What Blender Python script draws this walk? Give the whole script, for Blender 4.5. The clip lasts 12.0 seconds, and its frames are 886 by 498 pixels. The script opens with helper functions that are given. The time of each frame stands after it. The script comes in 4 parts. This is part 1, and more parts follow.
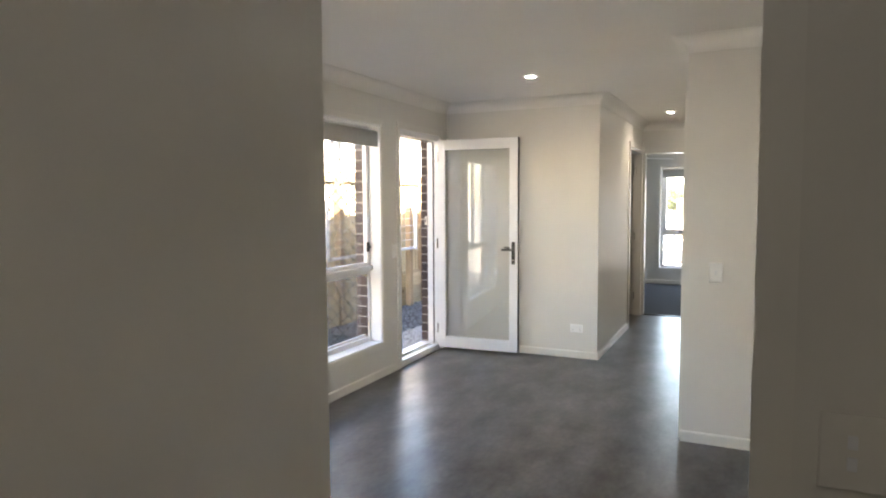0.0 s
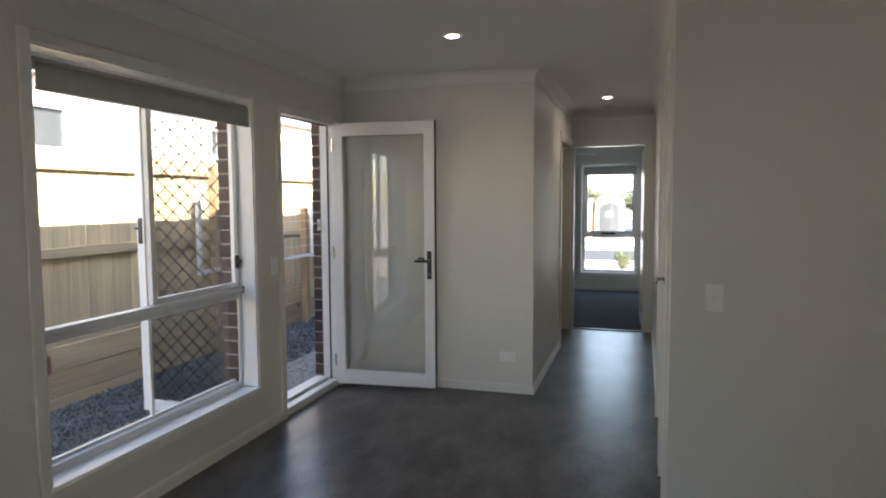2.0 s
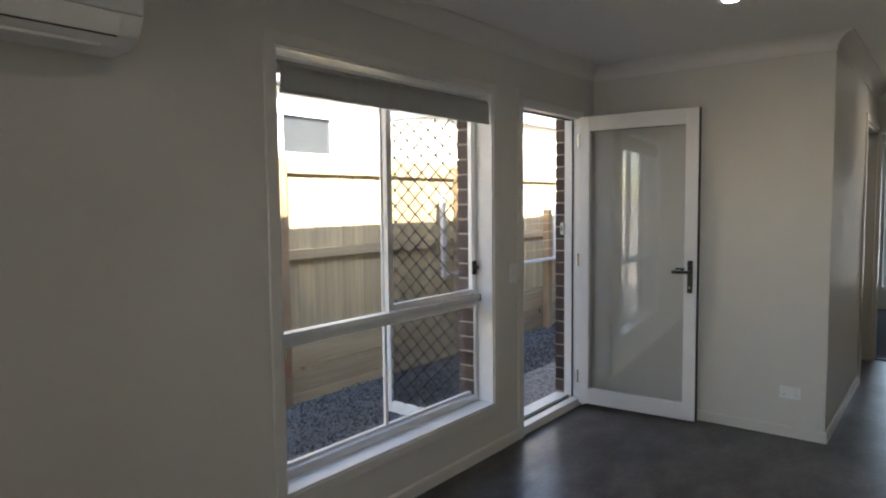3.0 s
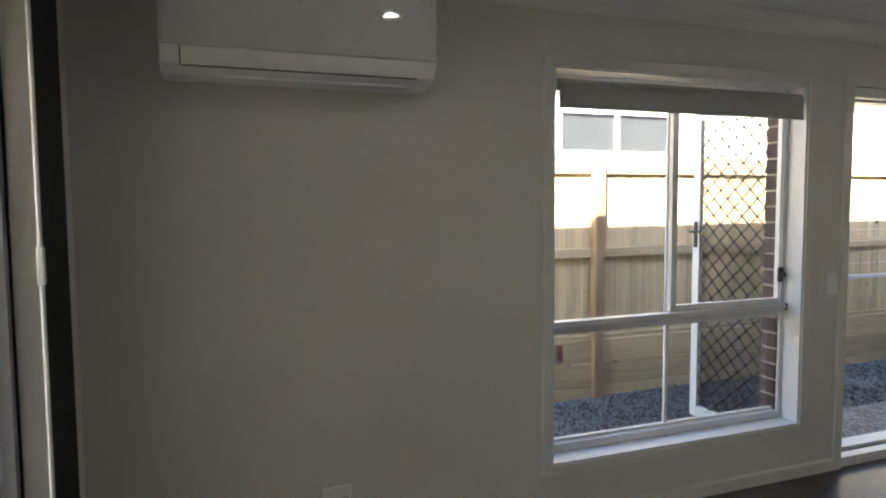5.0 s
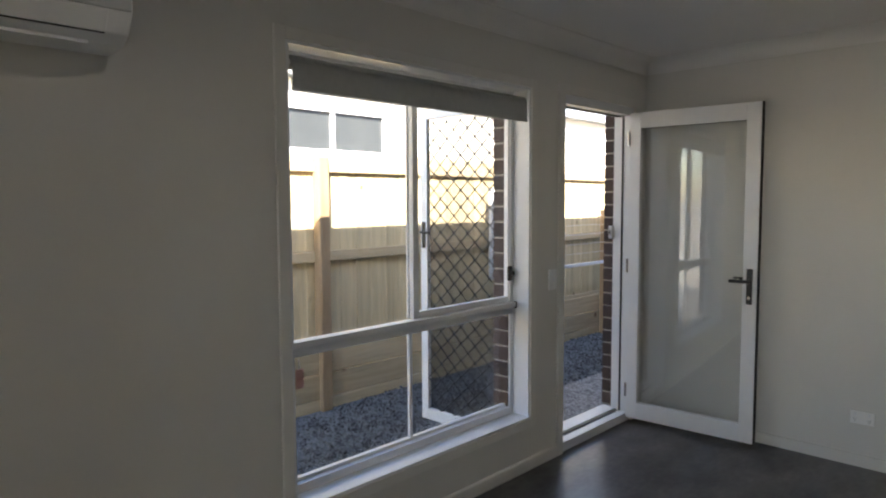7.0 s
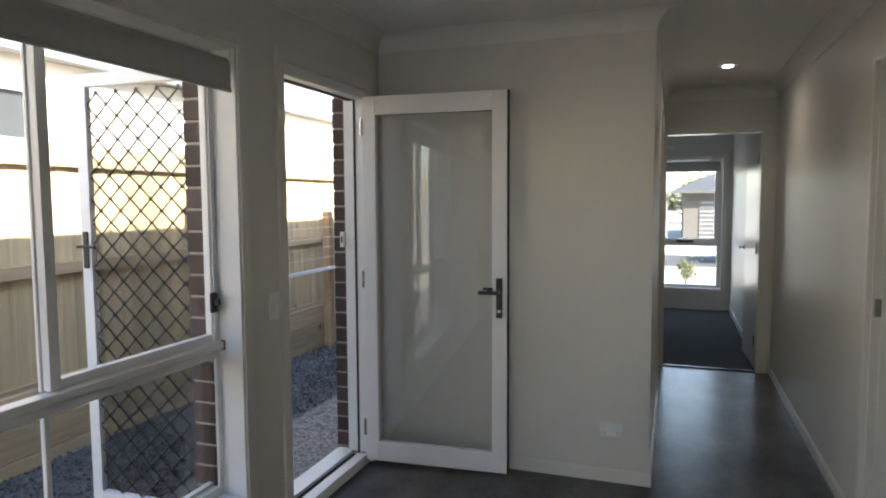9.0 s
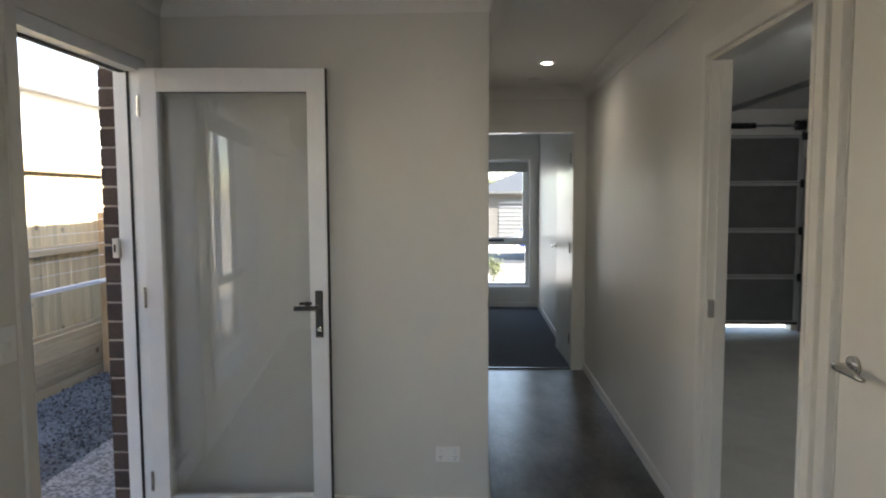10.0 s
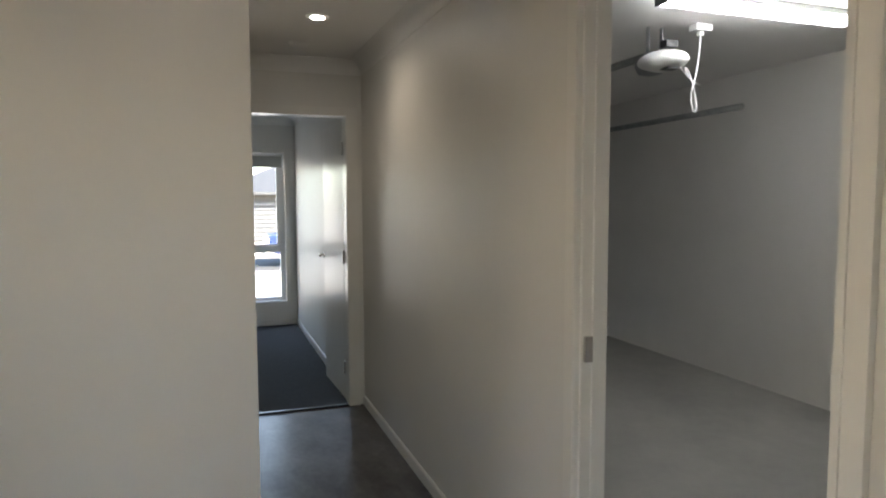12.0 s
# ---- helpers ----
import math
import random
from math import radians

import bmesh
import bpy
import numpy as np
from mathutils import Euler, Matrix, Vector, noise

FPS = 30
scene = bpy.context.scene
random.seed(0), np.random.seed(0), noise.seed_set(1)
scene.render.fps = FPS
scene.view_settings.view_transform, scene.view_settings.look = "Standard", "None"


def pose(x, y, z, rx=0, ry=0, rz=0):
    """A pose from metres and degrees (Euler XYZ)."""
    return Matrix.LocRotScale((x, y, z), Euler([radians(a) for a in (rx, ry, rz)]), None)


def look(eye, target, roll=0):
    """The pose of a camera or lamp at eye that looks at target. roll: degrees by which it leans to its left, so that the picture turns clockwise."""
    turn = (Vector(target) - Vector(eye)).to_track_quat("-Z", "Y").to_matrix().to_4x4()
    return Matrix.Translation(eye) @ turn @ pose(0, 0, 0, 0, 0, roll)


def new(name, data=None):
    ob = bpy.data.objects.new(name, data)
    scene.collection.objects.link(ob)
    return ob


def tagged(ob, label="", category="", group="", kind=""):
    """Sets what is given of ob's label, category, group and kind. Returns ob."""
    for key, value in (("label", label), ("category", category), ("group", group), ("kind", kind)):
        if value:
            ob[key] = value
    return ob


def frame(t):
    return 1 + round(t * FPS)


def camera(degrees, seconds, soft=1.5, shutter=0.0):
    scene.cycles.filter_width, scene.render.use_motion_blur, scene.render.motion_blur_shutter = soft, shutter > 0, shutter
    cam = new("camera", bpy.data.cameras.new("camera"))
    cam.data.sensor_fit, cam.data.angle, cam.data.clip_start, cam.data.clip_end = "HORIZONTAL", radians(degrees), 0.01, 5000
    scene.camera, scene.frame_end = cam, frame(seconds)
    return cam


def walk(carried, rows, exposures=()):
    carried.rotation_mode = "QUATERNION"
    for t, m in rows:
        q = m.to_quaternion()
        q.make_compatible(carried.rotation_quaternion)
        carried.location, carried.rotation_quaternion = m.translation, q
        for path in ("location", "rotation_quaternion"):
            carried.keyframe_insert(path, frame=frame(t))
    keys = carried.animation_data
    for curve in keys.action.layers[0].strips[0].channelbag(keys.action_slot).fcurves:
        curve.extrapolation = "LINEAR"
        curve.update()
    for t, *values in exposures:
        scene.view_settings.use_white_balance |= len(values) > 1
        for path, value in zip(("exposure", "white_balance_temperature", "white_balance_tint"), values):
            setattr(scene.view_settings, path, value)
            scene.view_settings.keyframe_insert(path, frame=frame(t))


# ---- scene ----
cam = camera(68.46, 12.0, soft=2.1)
# seconds, x, y, z, pitch, lean, turn
PATH = [
    (0, -0.354, 0.992, 1.463, -4.26, 0.31, 25.26),
    (0.5, -0.510, 1.264, 1.459, -4.31, 0.20, 18.91),
    (1, -0.595, 1.584, 1.467, -4.29, 0.35, 16.10),
    (1.5, -0.723, 1.885, 1.453, -4.25, 0.33, 16.46),
    (2, -0.824, 2.137, 1.456, -4.32, 0.32, 17.05),
    (2.5, -0.900, 2.357, 1.461, -4.21, 0.59, 26.16),
    (3, -1.014, 2.515, 1.460, -4.05, 0.64, 38.30),
    (3.5, -0.986, 2.618, 1.461, -3.81, 0.85, 52.58),
    (5.5, -0.500, 2.681, 1.492, -4.15, 0.40, 70.04),
    (6, -0.575, 2.733, 1.493, -4.21, 0.29, 65.40),
    (6.5, -0.791, 2.710, 1.491, -4.16, 0.28, 54.29),
    (7, -0.990, 2.769, 1.483, -4.24, 0.30, 44.16),
    (7.5, -1.173, 2.917, 1.499, -4.30, 0.24, 37.56),
    (9.5, -1.582, 3.679, 1.478, -4.37, 0.30, 11.39),
    (10, -1.664, 3.910, 1.477, -4.40, 0.22, 2.62),
    (10.5, -1.705, 4.190, 1.475, -4.35, 0.29, -2.61),
    (11, -1.796, 4.475, 1.461, -4.30, 0.09, -7.86),
    (11.5, -1.798, 4.702, 1.459, -4.33, 0.04, -17.12),
    (12, -1.704, 5.001, 1.455, -4.30, 0.16, -19.56),
]
EXPOSURE = [(0.0, 4.1, 6900, 13), (0.5, 3.8, 6750, 13), (1.0, 3.22, 6550, 13), (2.0, 2.75, 6500, 12), (3.5, 2.58, 6500, 11), (5.5, 2.84, 6450, 10), (6.0, 2.62, 6420, 10), (6.5, 2.56, 6400, 11), (7.5, 2.45, 6400, 11), (9.5, 2.48, 6450, 11), (10.0, 2.72, 6450, 11), (10.5, 2.92, 6500, 11), (11.0, 3.06, 6550, 11), (12.0, 2.93, 6600, 12)]
walk(cam, [(t, pose(x, y, z, 90 + pitch, lean, turn)) for t, x, y, z, pitch, lean, turn in PATH], EXPOSURE)

# ---- light and exposure ----
world = bpy.data.worlds.new("sky")
scene.world = world
world.use_nodes = True
wn = world.node_tree.nodes
sky = wn.new("ShaderNodeTexSky")
sky.sky_type = "NISHITA"
sky.sun_disc = False
sky.sun_elevation = radians(33)
SUN_DIR = Vector((0.75, -0.66, 0.652)).normalized()
sky.sun_rotation = math.atan2(SUN_DIR.x, SUN_DIR.y)
wn["Background"].inputs["Strength"].default_value = 0.15
world.node_tree.links.new(sky.outputs["Color"], wn["Background"].inputs["Color"])

sun = new("sun", bpy.data.lights.new("sun", "SUN"))
sun.data.energy, sun.data.angle, sun.data.color = 5.0, radians(0.5), (1.0, 0.92, 0.80)
sun.matrix_world = look(SUN_DIR * 30, (0, 0, 0))


# area lamp added outside the bedroom window to boost its sky light
def area_lamp(name, eye, target, sx, sy, watts, colour):
    ob = new(name, bpy.data.lights.new(name, "AREA"))
    ob.data.shape, ob.data.size, ob.data.size_y = "RECTANGLE", sx, sy
    ob.data.energy, ob.data.color = watts, colour
    ob.matrix_world = look(eye, target)
    return ob


area_lamp("window_fill_lamp", (-1.33, 12.97, 1.15), (-1.33, 10.0, 0.9), 0.75, 1.5, 1.05, (0.86, 0.93, 1.0))

# ---- plan, in metres ----
WX = -3.095          # living room, west wall face
WO = -3.30           # outer brick face
SY, SYO = 2.24, 2.14  # south wall faces
AY = 6.90            # wall behind the open entry door
HX = -1.592          # hallway west face
EX = -0.705          # hallway east face
GX = -0.625          # garage side of that wall
KY = 5.100           # kitchen wall face
EY = 9.50            # hallway end wall face
BY = 9.60            # bedroom side of it
FY = 12.72           # bedroom front wall face
BX = -0.780          # bedroom east face
CEIL = 2.40
KX = 2.32            # east faces of kitchen and garage
GY = 11.35           # garage front wall face


# ---- materials ----
def material(name, colour, rough=0.5, metal=0.0, second=None, scale=6.0, mix=0.5, bump=0.0, bump_scale=80.0,
             stretch=(1, 1, 1), detail=6.0, vary=0.0, spec=0.5, fine=0.0, coat=0.0, rough_vary=0.0, island=0.0, knots=0.0):
    m = bpy.data.materials.new(name)
    m.use_nodes = True
    nt = m.node_tree
    b = nt.nodes["Principled BSDF"]
    b.inputs["Roughness"].default_value, b.inputs["Metallic"].default_value = rough, metal
    b.inputs["Specular IOR Level"].default_value = spec
    b.inputs["Coat Weight"].default_value = coat
    b.inputs["Base Color"].default_value = (*colour, 1)
    co = nt.nodes.new("ShaderNodeTexCoord")
    mp = nt.nodes.new("ShaderNodeMapping")
    mp.inputs["Scale"].default_value = stretch
    where = co.outputs["Object"]
    if vary:
        own = nt.nodes.new("ShaderNodeObjectInfo")
        sh = nt.nodes.new("ShaderNodeVectorMath")
        sh.operation = "MULTIPLY_ADD"
        sh.inputs[1].default_value = (17.0, 31.0, 23.0)
        nt.links.new(own.outputs["Random"], sh.inputs[0])
        nt.links.new(where, sh.inputs[2])
        where = sh.outputs["Vector"]
    nt.links.new(where, mp.inputs["Vector"])
    if second:
        n = nt.nodes.new("ShaderNodeTexNoise")
        n.inputs["Scale"].default_value, n.inputs["Detail"].default_value = scale, detail
        n.inputs["Roughness"].default_value = 0.62
        nt.links.new(mp.outputs["Vector"], n.inputs["Vector"])
        r = nt.nodes.new("ShaderNodeMapRange")
        r.inputs["From Min"].default_value, r.inputs["From Max"].default_value = 0.5 - 0.25 * (1.2 - mix), 0.5 + 0.25 * (1.2 - mix)
        nt.links.new(n.outputs["Fac"], r.inputs["Value"])
        x = nt.nodes.new("ShaderNodeMix")
        x.data_type = "RGBA"
        x.inputs["A"].default_value, x.inputs["B"].default_value = (*colour, 1), (*second, 1)
        nt.links.new(r.outputs["Result"], x.inputs["Factor"])
        out = x.outputs["Result"]
        if fine:
            n3 = nt.nodes.new("ShaderNodeTexNoise")
            n3.inputs["Scale"].default_value, n3.inputs["Detail"].default_value = scale * 9, 4
            nt.links.new(mp.outputs["Vector"], n3.inputs["Vector"])
            r3 = nt.nodes.new("ShaderNodeMapRange")
            r3.inputs["To Min"].default_value, r3.inputs["To Max"].default_value = 1 - fine, 1 + fine
            nt.links.new(n3.outputs["Fac"], r3.inputs["Value"])
            h3 = nt.nodes.new("ShaderNodeHueSaturation")
            nt.links.new(r3.outputs["Result"], h3.inputs["Value"])
            nt.links.new(out, h3.inputs["Color"])
            out = h3.outputs["Color"]
        if vary or island:
            info = nt.nodes.new("ShaderNodeObjectInfo" if vary else "ShaderNodeNewGeometry")
            r2 = nt.nodes.new("ShaderNodeMapRange")
            r2.inputs["To Min"].default_value, r2.inputs["To Max"].default_value = 1 - (vary or island), 1 + (vary or island)
            nt.links.new(info.outputs["Random" if vary else "Random Per Island"], r2.inputs["Value"])
            hs = nt.nodes.new("ShaderNodeHueSaturation")
            nt.links.new(r2.outputs["Result"], hs.inputs["Value"])
            nt.links.new(out, hs.inputs["Color"])
            out = hs.outputs["Color"]
        if knots:
            vo = nt.nodes.new("ShaderNodeTexVoronoi")
            vo.inputs["Scale"].default_value = knots
            nt.links.new(where, vo.inputs["Vector"])
            r5 = nt.nodes.new("ShaderNodeMapRange")
            r5.inputs["From Min"].default_value, r5.inputs["From Max"].default_value = 0.05, 0.12
            r5.inputs["To Min"].default_value, r5.inputs["To Max"].default_value = 0.85, 0.0
            nt.links.new(vo.outputs["Distance"], r5.inputs["Value"])
            kx = nt.nodes.new("ShaderNodeMix")
            kx.data_type = "RGBA"
            kx.inputs["B"].default_value = (0.13, 0.075, 0.04, 1)
            nt.links.new(r5.outputs["Result"], kx.inputs["Factor"])
            nt.links.new(out, kx.inputs["A"])
            out = kx.outputs["Result"]
        nt.links.new(out, b.inputs["Base Color"])
    if rough_vary:
        n4 = nt.nodes.new("ShaderNodeTexNoise")
        n4.inputs["Scale"].default_value, n4.inputs["Detail"].default_value = scale * 1.7, 7
        nt.links.new(mp.outputs["Vector"], n4.inputs["Vector"])
        r4 = nt.nodes.new("ShaderNodeMapRange")
        r4.inputs["From Min"].default_value, r4.inputs["From Max"].default_value = 0.2, 0.8
        r4.inputs["To Min"].default_value, r4.inputs["To Max"].default_value = rough - rough_vary, rough + rough_vary
        nt.links.new(n4.outputs["Fac"], r4.inputs["Value"])
        nt.links.new(r4.outputs["Result"], b.inputs["Roughness"])
    if bump:
        n2 = nt.nodes.new("ShaderNodeTexNoise")
        n2.inputs["Scale"].default_value, n2.inputs["Detail"].default_value = bump_scale, 5
        nt.links.new(mp.outputs["Vector"], n2.inputs["Vector"])
        bp = nt.nodes.new("ShaderNodeBump")
        bp.inputs["Strength"].default_value, bp.inputs["Distance"].default_value = bump, 0.01
        nt.links.new(n2.outputs["Fac"], bp.inputs["Height"])
        nt.links.new(bp.outputs["Normal"], b.inputs["Normal"])
    return m


def glass_material(name, tint=(0.99, 0.995, 0.99), facing=0.028):
    m = bpy.data.materials.new(name)
    m.use_nodes = True
    nt = m.node_tree
    nt.nodes.remove(nt.nodes["Principled BSDF"])
    tr, gl = nt.nodes.new("ShaderNodeBsdfTransparent"), nt.nodes.new("ShaderNodeBsdfGlossy")
    tr.inputs["Color"].default_value = (*tint, 1)
    gl.inputs["Roughness"].default_value = 0.01
    fr, mx = nt.nodes.new("ShaderNodeLayerWeight"), nt.nodes.new("ShaderNodeMixShader")
    pw, sc = nt.nodes.new("ShaderNodeMath"), nt.nodes.new("ShaderNodeMath")
    pw.operation, sc.operation = "POWER", "MULTIPLY_ADD"
    fr.inputs["Blend"].default_value = 0.5
    pw.inputs[1].default_value = 5.0
    sc.inputs[1].default_value, sc.inputs[2].default_value = 0.92, facing
    nt.links.new(fr.outputs["Facing"], pw.inputs[0])
    nt.links.new(pw.outputs[0], sc.inputs[0])
    nt.links.new(sc.outputs[0], mx.inputs[0])
    nt.links.new(tr.outputs[0], mx.inputs[1])
    nt.links.new(gl.outputs[0], mx.inputs[2])
    nt.links.new(mx.outputs[0], nt.nodes["Material Output"].inputs["Surface"])
    return m


def glow_material(name, colour, strength):
    m = bpy.data.materials.new(name)
    m.use_nodes = True
    b = m.node_tree.nodes["Principled BSDF"]
    b.inputs["Base Color"].default_value = (*colour, 1)
    b.inputs["Emission Color"].default_value, b.inputs["Emission Strength"].default_value = (*colour, 1), strength
    return m


M_WALL = material("wall paint", (0.70, 0.685, 0.65), 0.42, second=(0.68, 0.665, 0.63), scale=3, mix=0.6, bump=0.06, bump_scale=220, fine=0.01)
M_CEIL = material("ceiling paint", (0.80, 0.79, 0.77), 0.8, second=(0.78, 0.77, 0.75), scale=2, bump=0.05, bump_scale=160)
M_TRIM = material("gloss trim paint", (0.73, 0.715, 0.68), 0.28, second=(0.71, 0.695, 0.66), scale=5, bump=0.03, bump_scale=120)
M_WHITE = material("white powder coat", (0.80, 0.81, 0.83), 0.35, second=(0.76, 0.77, 0.80), scale=8, bump=0.02, bump_scale=200)
M_PLASTIC = material("white plastic", (0.87, 0.87, 0.86), 0.3, second=(0.83, 0.83, 0.82), scale=9)
M_FLOOR = material("smoky vinyl plank", (0.034, 0.0325, 0.032), 0.29, second=(0.140, 0.133, 0.128), scale=3.0, mix=0.42, stretch=(1.5, 0.75, 1.0), detail=8, fine=0.34, spec=0.20)
M_CARPET = material("charcoal carpet", (0.098, 0.106, 0.120), 0.95, second=(0.074, 0.080, 0.092), scale=60, bump=0.6, bump_scale=500, spec=0.1)
M_CONC = material("garage concrete", (0.40, 0.395, 0.365), 0.65, second=(0.31, 0.306, 0.285), scale=1.6, mix=0.4, bump=0.05, bump_scale=60, fine=0.06)
M_BLACK = material("black metal", (0.012, 0.012, 0.013), 0.35, second=(0.02, 0.02, 0.02), scale=20)
M_RUBBER = material("black rubber seal", (0.015, 0.015, 0.015), 0.8, second=(0.03, 0.03, 0.03), scale=20)
M_CHROME = material("satin chrome", (0.62, 0.60, 0.57), 0.25, 1.0, second=(0.55, 0.53, 0.5), scale=30)
M_STEEL = material("galvanised steel", (0.42, 0.43, 0.43), 0.42, 1.0, second=(0.30, 0.31, 0.31), scale=18)
M_BLIND = material("grey blind cloth", (0.46, 0.46, 0.44), 0.9, second=(0.42, 0.42, 0.40), scale=30, bump=0.2, bump_scale=600, spec=0.2)
tl, mxb = M_BLIND.node_tree.nodes.new("ShaderNodeBsdfTranslucent"), M_BLIND.node_tree.nodes.new("ShaderNodeMixShader")
tl.inputs["Color"].default_value = (0.58, 0.62, 0.65, 1)
mxb.inputs[0].default_value = 0.16
M_BLIND.node_tree.links.new(M_BLIND.node_tree.nodes["Principled BSDF"].outputs[0], mxb.inputs[1])
M_BLIND.node_tree.links.new(tl.outputs[0], mxb.inputs[2])
M_BLIND.node_tree.links.new(mxb.outputs[0], M_BLIND.node_tree.nodes["Material Output"].inputs["Surface"])
M_DARKBLIND = material("charcoal blind cloth", (0.040, 0.041, 0.036), 0.85, second=(0.03, 0.03, 0.028), scale=30, bump=0.2, bump_scale=400)
M_GLASS = glass_material("window glass")
M_HAZED = glass_material("hazed door glass", facing=0.09)
dn = M_HAZED.node_tree
# faint white diffuse painted in as haze to brighten the door pane
df, dm = dn.nodes.new("ShaderNodeBsdfDiffuse"), dn.nodes.new("ShaderNodeMixShader")
df.inputs["Color"].default_value = (0.82, 0.84, 0.87, 1)
dm.inputs[0].default_value = 0.03
dn.links.new(dn.nodes["Material Output"].inputs["Surface"].links[0].from_socket, dm.inputs[1])
dn.links.new(df.outputs[0], dm.inputs[2])
dn.links.new(dm.outputs[0], dn.nodes["Material Output"].inputs["Surface"])
M_BRICK = material("dark clay brick", (0.085, 0.058, 0.050), 0.85, second=(0.060, 0.045, 0.042), scale=14, mix=0.5, bump=0.5, bump_scale=90, vary=0.25, fine=0.2)
M_MORTAR = material("pale mortar", (0.42, 0.38, 0.34), 0.95, second=(0.34, 0.31, 0.28), scale=20, bump=0.5, bump_scale=150)
M_PINE = material("treated pine paling", (0.70, 0.585, 0.365), 0.8, second=(0.53, 0.435, 0.265), scale=2.2, mix=0.5, bump=0.25, bump_scale=30, stretch=(9, 9, 0.5), vary=0.16, fine=0.16, knots=3.4)
M_RAIL = material("treated pine rail", (0.58, 0.47, 0.30), 0.8, second=(0.43, 0.34, 0.21), scale=2.5, mix=0.5, bump=0.25, bump_scale=30, stretch=(9, 0.5, 9), vary=0.14, fine=0.18, knots=3.0)
M_POST = material("treated pine post", (0.42, 0.30, 0.18), 0.8, second=(0.27, 0.185, 0.105), scale=3, mix=0.5, bump=0.4, bump_scale=25, stretch=(4, 4, 0.7), vary=0.08, fine=0.15)
M_GRAVEL = material("blue metal gravel", (0.118, 0.122, 0.130), 0.75, second=(0.045, 0.048, 0.053), scale=40, mix=0.5, bump=0.9, bump_scale=70, island=0.85)
M_AGG = material("exposed aggregate", (0.34, 0.33, 0.33), 0.8, second=(0.10, 0.096, 0.096), scale=55, mix=0.9, bump=0.8, bump_scale=110)
M_DIRT = material("pale dry dirt", (0.50, 0.46, 0.39), 0.95, second=(0.40, 0.36, 0.30), scale=0.6, mix=0.4, bump=0.5, bump_scale=9, fine=0.15)
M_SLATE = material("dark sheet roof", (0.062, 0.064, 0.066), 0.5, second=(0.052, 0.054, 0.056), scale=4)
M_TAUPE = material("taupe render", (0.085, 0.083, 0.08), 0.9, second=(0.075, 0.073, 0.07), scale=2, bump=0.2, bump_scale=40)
M_ROAD = material("asphalt", (0.055, 0.055, 0.056), 0.9, second=(0.04, 0.04, 0.04), scale=3, bump=0.4, bump_scale=80)
M_RENDER = material("cream render", (0.74, 0.69, 0.60), 0.9, second=(0.70, 0.65, 0.57), scale=2, bump=0.2, bump_scale=50)
M_ROOF = material("grey metal roof", (0.30, 0.31, 0.32), 0.5, second=(0.26, 0.27, 0.28), scale=4)
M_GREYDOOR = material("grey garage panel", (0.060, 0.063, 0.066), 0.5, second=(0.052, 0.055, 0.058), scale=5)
M_PANEL = material("grey steel panel", (0.16, 0.165, 0.16), 0.45, second=(0.13, 0.135, 0.13), scale=6)
M_EDGE = material("pale grey steel", (0.48, 0.485, 0.48), 0.6, second=(0.42, 0.425, 0.42), scale=6)
M_STONE = material("white stone benchtop", (0.74, 0.72, 0.68), 0.14, second=(0.70, 0.68, 0.64), scale=28, mix=0.3)
M_DARKGLASS = material("dark window glass", (0.050, 0.055, 0.058), 0.05, second=(0.075, 0.08, 0.082), scale=2)
M_LED = glow_material("lamp lens", (1.0, 0.96, 0.88), 14.0)
M_TUBE = glow_material("tube diffuser", (0.97, 0.99, 1.0), 4.5)
M_BLUE = material("blue car paint", (0.008, 0.028, 0.15), 0.35, second=(0.007, 0.025, 0.13), scale=3, coat=0.5)
M_TYRE = material("tyre rubber", (0.02, 0.02, 0.02), 0.9, second=(0.03, 0.03, 0.03), scale=12)
M_LEAF = material("leaf green", (0.060, 0.075, 0.035), 0.6, second=(0.085, 0.095, 0.045), scale=5, vary=0.2)
M_BARK = material("bark", (0.14, 0.10, 0.07), 0.9, second=(0.08, 0.06, 0.045), scale=8, bump=0.6, bump_scale=30)
M_TAG = material("pink card tag", (0.42, 0.20, 0.18), 0.7, second=(0.5, 0.3, 0.27), scale=15)
M_RED = material("red plastic", (0.35, 0.03, 0.02), 0.4, second=(0.3, 0.03, 0.02), scale=9)
M_GREYPLASTIC = material("grey plastic", (0.30, 0.31, 0.33), 0.5, second=(0.27, 0.28, 0.30), scale=6)
M_FLY = bpy.data.materials.new("insect mesh")
M_FLY.use_nodes = True
_t = M_FLY.node_tree
_a, _m = _t.nodes.new("ShaderNodeBsdfTransparent"), _t.nodes.new("ShaderNodeMixShader")
_m.inputs[0].default_value = 0.27
_t.nodes["Principled BSDF"].inputs["Base Color"].default_value = (0.03, 0.03, 0.03, 1)
_t.links.new(_a.outputs[0], _m.inputs[1])
_t.links.new(_t.nodes["Principled BSDF"].outputs[0], _m.inputs[2])
_t.links.new(_m.outputs[0], _t.nodes["Material Output"].inputs["Surface"])


# ---- mesh helpers ----
def box(bm, x0, x1, y0, y1, z0, z1):
    vs = [bm.verts.new((x, y, z)) for x in (x0, x1) for y in (y0, y1) for z in (z0, z1)]
    for f in ((0, 1, 3, 2), (4, 6, 7, 5), (0, 4, 5, 1), (2, 3, 7, 6), (0, 2, 6, 4), (1, 5, 7, 3)):
        bm.faces.new([vs[i] for i in f])
    return bm


def boxes(*rows):
    bm = bmesh.new()
    for r in rows:
        box(bm, *r)
    return bm


